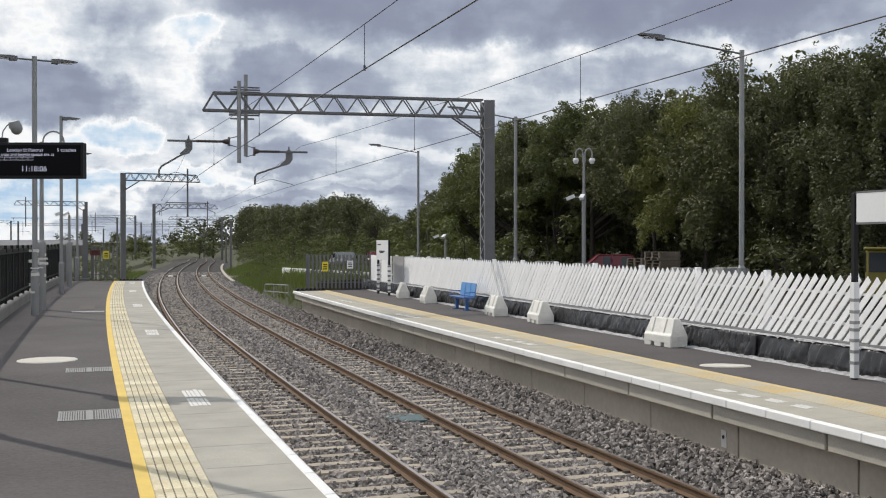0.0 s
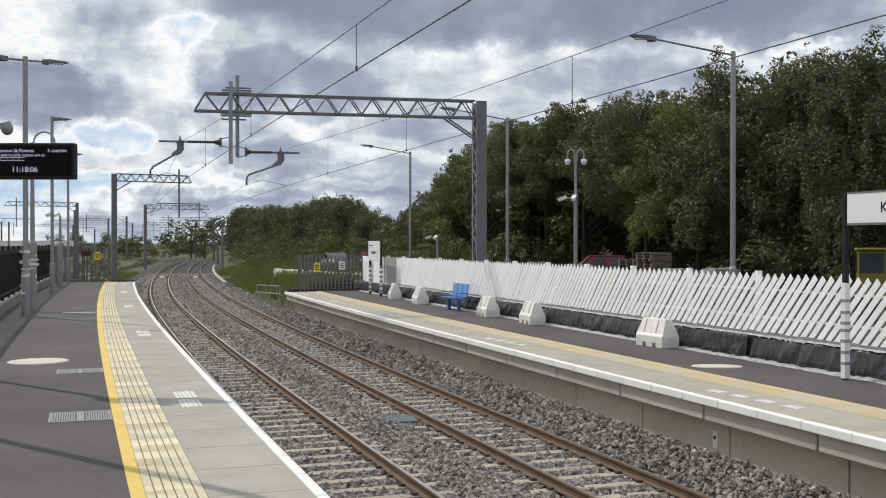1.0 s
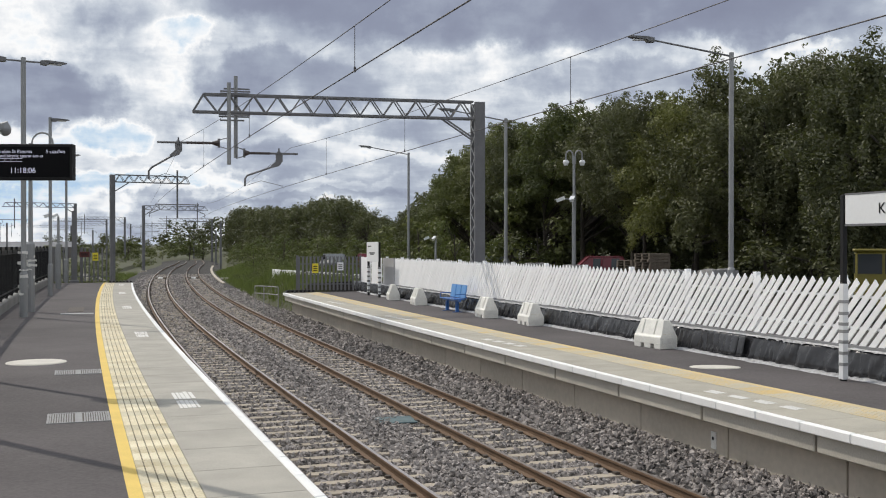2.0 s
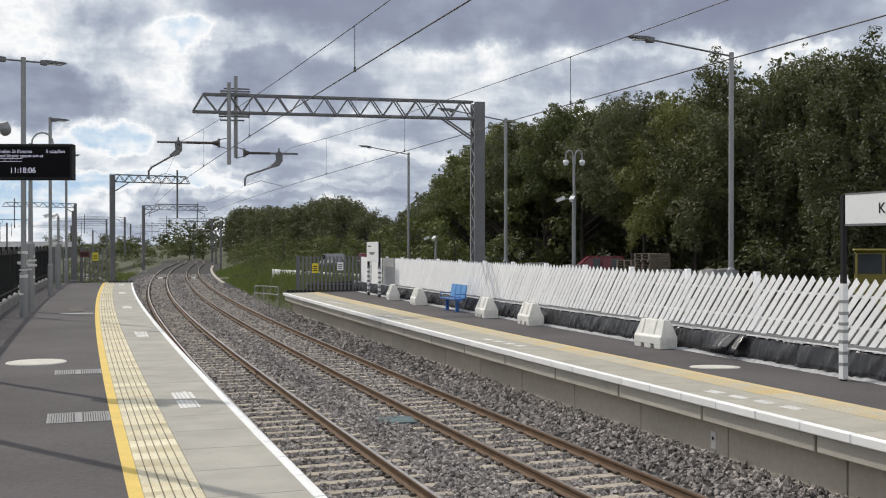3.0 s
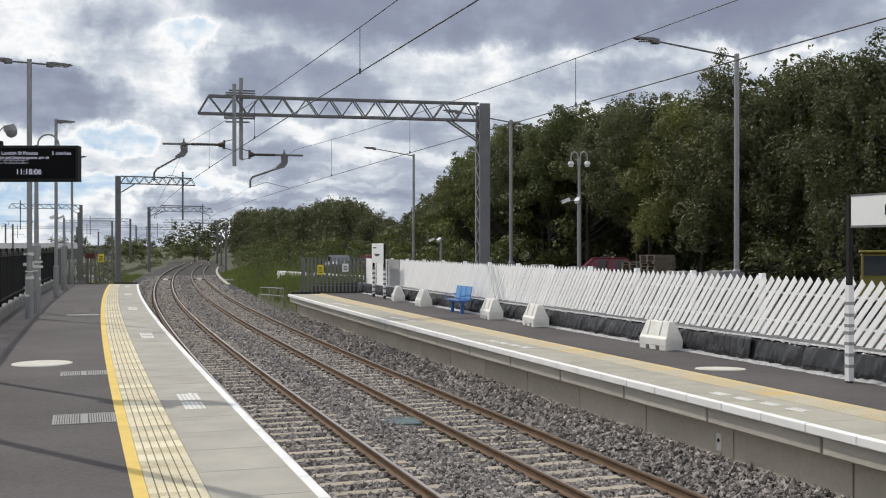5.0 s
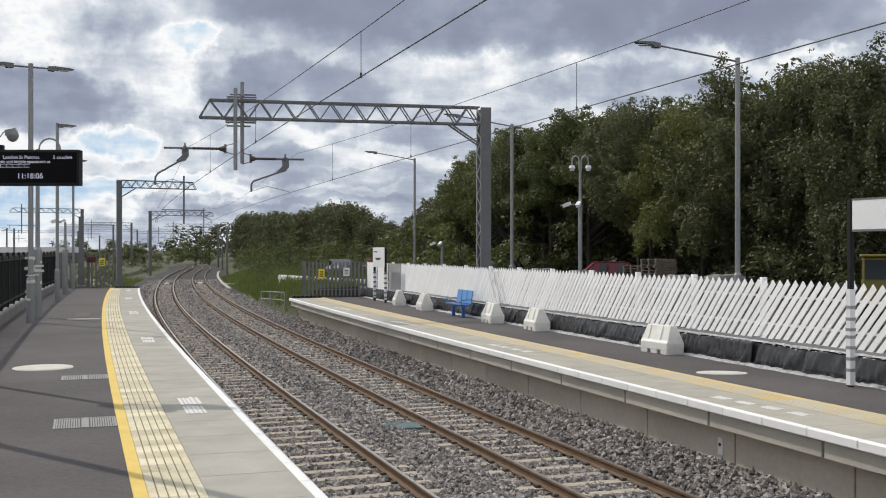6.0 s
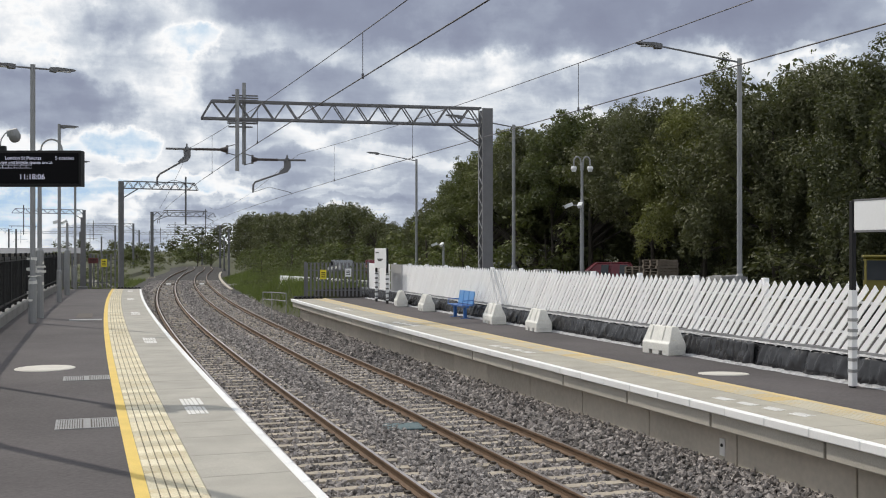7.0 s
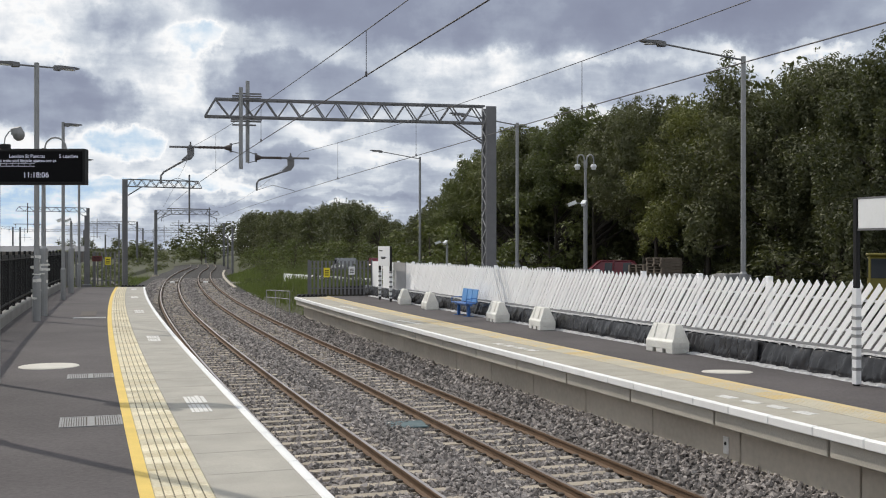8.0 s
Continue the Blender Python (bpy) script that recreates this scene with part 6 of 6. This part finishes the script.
def plant():
    rnd = random.Random(21)
    for row, x0 in enumerate((32.0, 37.0, 43.0)):
        y = 6.0 + row * 2.0
        while y < 240:
            x = x0 + rnd.uniform(-1.2, 1.2) + max(0, y - 130) * 0.03
            b = bearing(x, y)
            if -0.26 < b < 0.50:
                top = skyline(b) - (0.8 if row == 0 else 0.0) + rnd.uniform(-0.5, 0.35)
                hgt = max(top - 0.75, 3.0)
                d = x * SY + y * CY
                near = row == 0 and d < 95
                k = hgt / 12
                wide = k * rnd.uniform(1.0, 1.2) * (0.85 if 0.20 < b < 0.26 else 1.0)
                thing = rnd.choice((proto[0], proto[1], proto[1])) if near else rnd.choice(coarse)
                if near and b > 0.205:
                    thing = proto[3] if b > 0.28 else proto[2]
                put(thing, grown(x, y, 1.15, wide, k, rnd.uniform(0, 360)))
            y += rnd.uniform(4.4, 5.8) * (1.0 if y < 110 else 1.6) * (1.0 if row == 0 else 0.95 if y < 100 else 1.2)
    # dark undergrowth under the wood
    for j in range(46):
        y = 8 + j * 2.6 + rnd.uniform(-1, 1)
        x = rnd.uniform(33, 38) + (4.0 if 50 < y < 90 else 0.0)
        k = rnd.uniform(2.4, 3.6) / 4
        put(shade_bush, grown(x, y, 1.1, k * 1.5, k, rnd.uniform(0, 360)))
    for j in range(18):
        y = 50 + j * 2.6 + rnd.uniform(-1, 1)
        k = rnd.uniform(3.4, 4.6) / 4
        put(shade_bush, grown(rnd.uniform(44, 48), y, 1.1, k * 1.6, k, rnd.uniform(0, 360)))
    # low boughs and brush that hang before the right end of the wood
    for j in range(15):
        x, y = rnd.uniform(29.5, 32.5), 12 + j * 2.1 + rnd.uniform(-0.8, 0.8)
        k = rnd.uniform(2.8, 4.0) / 4
        put(shade_bush, grown(x, y, 1.1, k * 1.3, k, rnd.uniform(0, 360)))
    # scrub on the bank right of the line
    for j in range(165):
        y = rnd.uniform(62, 205) if j < 105 else rnd.uniform(59, 118)
        o = rnd.uniform(8.2, 24) if j < 105 else rnd.uniform(6.8, 15)
        x = line_x(y) + o
        h = rnd.uniform(1.4, 3.0) * (0.55 + o / 20)
        if j >= 105:
            h = rnd.uniform(0.5, 1.3)
        elif y < 100 and o < 17:
            h *= 0.45
        k = h / 4
        put(bushes[j % 2], grown(x, y, ground_height(x, y) - 0.1, k * rnd.uniform(1, 1.5), k, rnd.uniform(0, 360)))
    # scrub left of the track past the platform, and the far hedge line
    for j in range(60):
        y = rnd.uniform(98, 240) if j < 40 else rnd.uniform(76, 115)
        x = line_x(y) + (rnd.uniform(-16, -6.8) if j < 40 else rnd.uniform(-11, -5.2))
        k = rnd.uniform(0.7, 1.9) / 4
        put(bushes[j % 2], grown(x, y, ground_height(x, y) - 0.1, k * 1.5, k, rnd.uniform(0, 360)))
    for j in range(84):
        y = rnd.uniform(235, 330)
        x = rnd.uniform(-150, 62)
        k = (rnd.uniform(2.0, 4.0) + (2.5 if j % 6 == 0 else 0.0)) / 6 * (1.6 if 22 < x < 50 else 1.0)
        put(hedge[j % 2], grown(x, y, 0.2, k * 1.5, k, rnd.uniform(0, 360)))


plant()


def grass_strip():
    """Tall weeds and grass along the edge of the line."""
    rs = np.random.RandomState(9)
    n = 52000
    y = rs.uniform(56, 150, n)
    o = 5.7 + rs.gamma(1.8, 2.0, n)
    o = np.where(rs.rand(n) < 0.12, -rs.uniform(4.6, 8.0, n), o)
    keep = (o > 0) | (y > 74)
    y, o = y[keep], o[keep]
    n = len(y)
    x = np.interp(y, _Y, _X) + o
    z = np.array([ground_height(a, b) for a, b in zip(x, y)])
    h = rs.uniform(0.2, 0.55, n) * np.where(rs.rand(n) < 0.1, 1.6, 1.0)
    a = rs.uniform(0, 2 * math.pi, n)
    w = rs.uniform(0.012, 0.035, n)
    c = np.stack([x, y, z], 1)
    d = np.stack([np.cos(a), np.sin(a), np.zeros(n)], 1)
    lean = np.stack([rs.normal(0, 0.25, n) * h, rs.normal(0, 0.25, n) * h, h], 1)
    V = np.stack([c - d * w[:, None], c + d * w[:, None], c + lean + d * w[:, None] * 0.2, c + lean - d * w[:, None] * 0.2], 1).reshape(-1, 3)
    F = np.arange(len(V)).reshape(-1, 4)
    tagged(new("long_grass", quads_mesh("long_grass", V, F, [M_LEAF_GRASS])), "long green grass and weeds beside the line", "grass", kind="stuff")


grass_strip()


# ---- distant roofs beyond the sidings ----
def build_shed(x, y, w, l, h, turn, label):
    g = tagged(empty("shed", pose(x, y, -0.3, 0, 0, turn)), label, "shed", "distant sheds")
    bm = bm_new()
    box(bm, -w / 2, w / 2, -l / 2, l / 2, 0, h)
    part("wall", bm, M_BRICK, g)
    bm = bm_new()
    vs = [bm.verts.new((sx * (w / 2 + 0.4), sy * (l / 2 + 0.3), h)) for sx in (-1, 1) for sy in (-1, 1)] + [bm.verts.new((sx * (w / 2 + 0.4), 0, h + 1.4)) for sx in (-1, 1)]
    bmesh.ops.convex_hull(bm, input=vs)
    part("roof", bm, M_ROOF, g)
    for i in range(int(w / 4)):
        bm = bm_new()
        x0 = -w / 2 + 1.2 + i * 4
        box(bm, x0, x0 + 1.8, -l / 2 - 0.05, -l / 2 + 0.1, h * 0.35, h * 0.75)
        part("window", bm, M_GLASS, g)


build_shed(-58, 230, 46, 14, 3.6, 10, "long low grey shed beyond the sidings")
build_shed(-30, 260, 24, 12, 3.4, 6, "low grey shed beyond the sidings")
build_shed(-8, 285, 20, 10, 3.2, -4, "low dark shed among distant trees")


def build_bird():
    g = tagged(empty("bird"), "small dark bird in fast low flight", "bird")
    bm = bm_new()
    bmesh.ops.create_uvsphere(bm, u_segments=12, v_segments=8, radius=0.03, matrix=Matrix.Diagonal((2.0, 0.9, 0.85, 1)))
    part("body", bm, M_BIRD, g, smooth=True)
    bm = bm_new()
    bmesh.ops.create_uvsphere(bm, u_segments=10, v_segments=6, radius=0.02, matrix=pose(-0.062, 0, 0.008))
    bar(bm, (-0.08, 0, 0.006), (-0.10, 0, 0.004), 0.006, 0.001, 6)
    part("head", bm, M_BIRD, g, smooth=True)
    bm = bm_new()
    box(bm, 0.05, 0.115, -0.016, 0.016, -0.003, 0.003)
    part("tail", bm, M_BIRD, g)
    wings = []
    for sy in (-1, 1):
        bm = bm_new()
        vs = [(-0.03, 0), (0.03, 0), (0.05, 0.06), (0.075, 0.12), (0.04, 0.10), (-0.01, 0.055)]
        a = [bm.verts.new((x, sy * (y + 0.015), 0.002)) for x, y in vs]
        b = [bm.verts.new((x, sy * (y + 0.015), -0.002)) for x, y in vs]
        bm.faces.new(a)
        bm.faces.new(b[::-1])
        for i in range(6):
            bm.faces.new((a[i], a[(i + 1) % 6], b[(i + 1) % 6], b[i]))
        wings.append(part("wing", bm, M_BIRD, g))
    return g, wings


bird, wings = build_bird()


# ---- what moves ----
def motions():
    """A small bird darts across early in the shot; a gust lifts the loose sheeting."""
    walk(bird, [
        (0.0, pose(-16.0, 1.5, 2.6, 0, 15, -160)), (0.6, pose(-5.5, 2.2, 2.1, 0, 20, -160)), (0.8, pose(0.30, 4.33, 2.23, 0, 25, -160)), (0.9, pose(1.873, 3.526, 3.163, 10, 25, -160)),
        (1.0, pose(3.45, 2.75, 4.05, 0, 25, -160)), (1.3, pose(7.5, 0.8, 5.4, 0, 15, -160)), (8.0, pose(80.0, -30.0, 22.0, 0, 10, -160)),
    ])
    # the loose sheeting lifts in a gust and settles again
    gust = ((0.0, 0.08), (1.5, 0.10), (2.2, 0.45), (2.8, 0.85), (3.2, 1.0), (3.6, 0.8), (4.0, 0.55), (4.4, 0.35), (5.0, 0.18), (5.8, 0.14), (7.0, 0.12), (8.0, 0.12))
    lift = (40, 52, 44, 34, 24, 12)
    for k, strip in enumerate(strips):
        walk(strip, [(t, pose(0, (k - 2.5) * 0.235, 0, 0, lift[k] * g, 0)) for t, g in gust])
    for k, wing in enumerate(wings):
        sgn = 1 if k else -1
        rows = [(round(0.1 * i, 1), pose(0, 0, 0, sgn * (35 if i % 2 else -25))) for i in range(0, 81, 1)]
        walk(wing, rows)


motions()
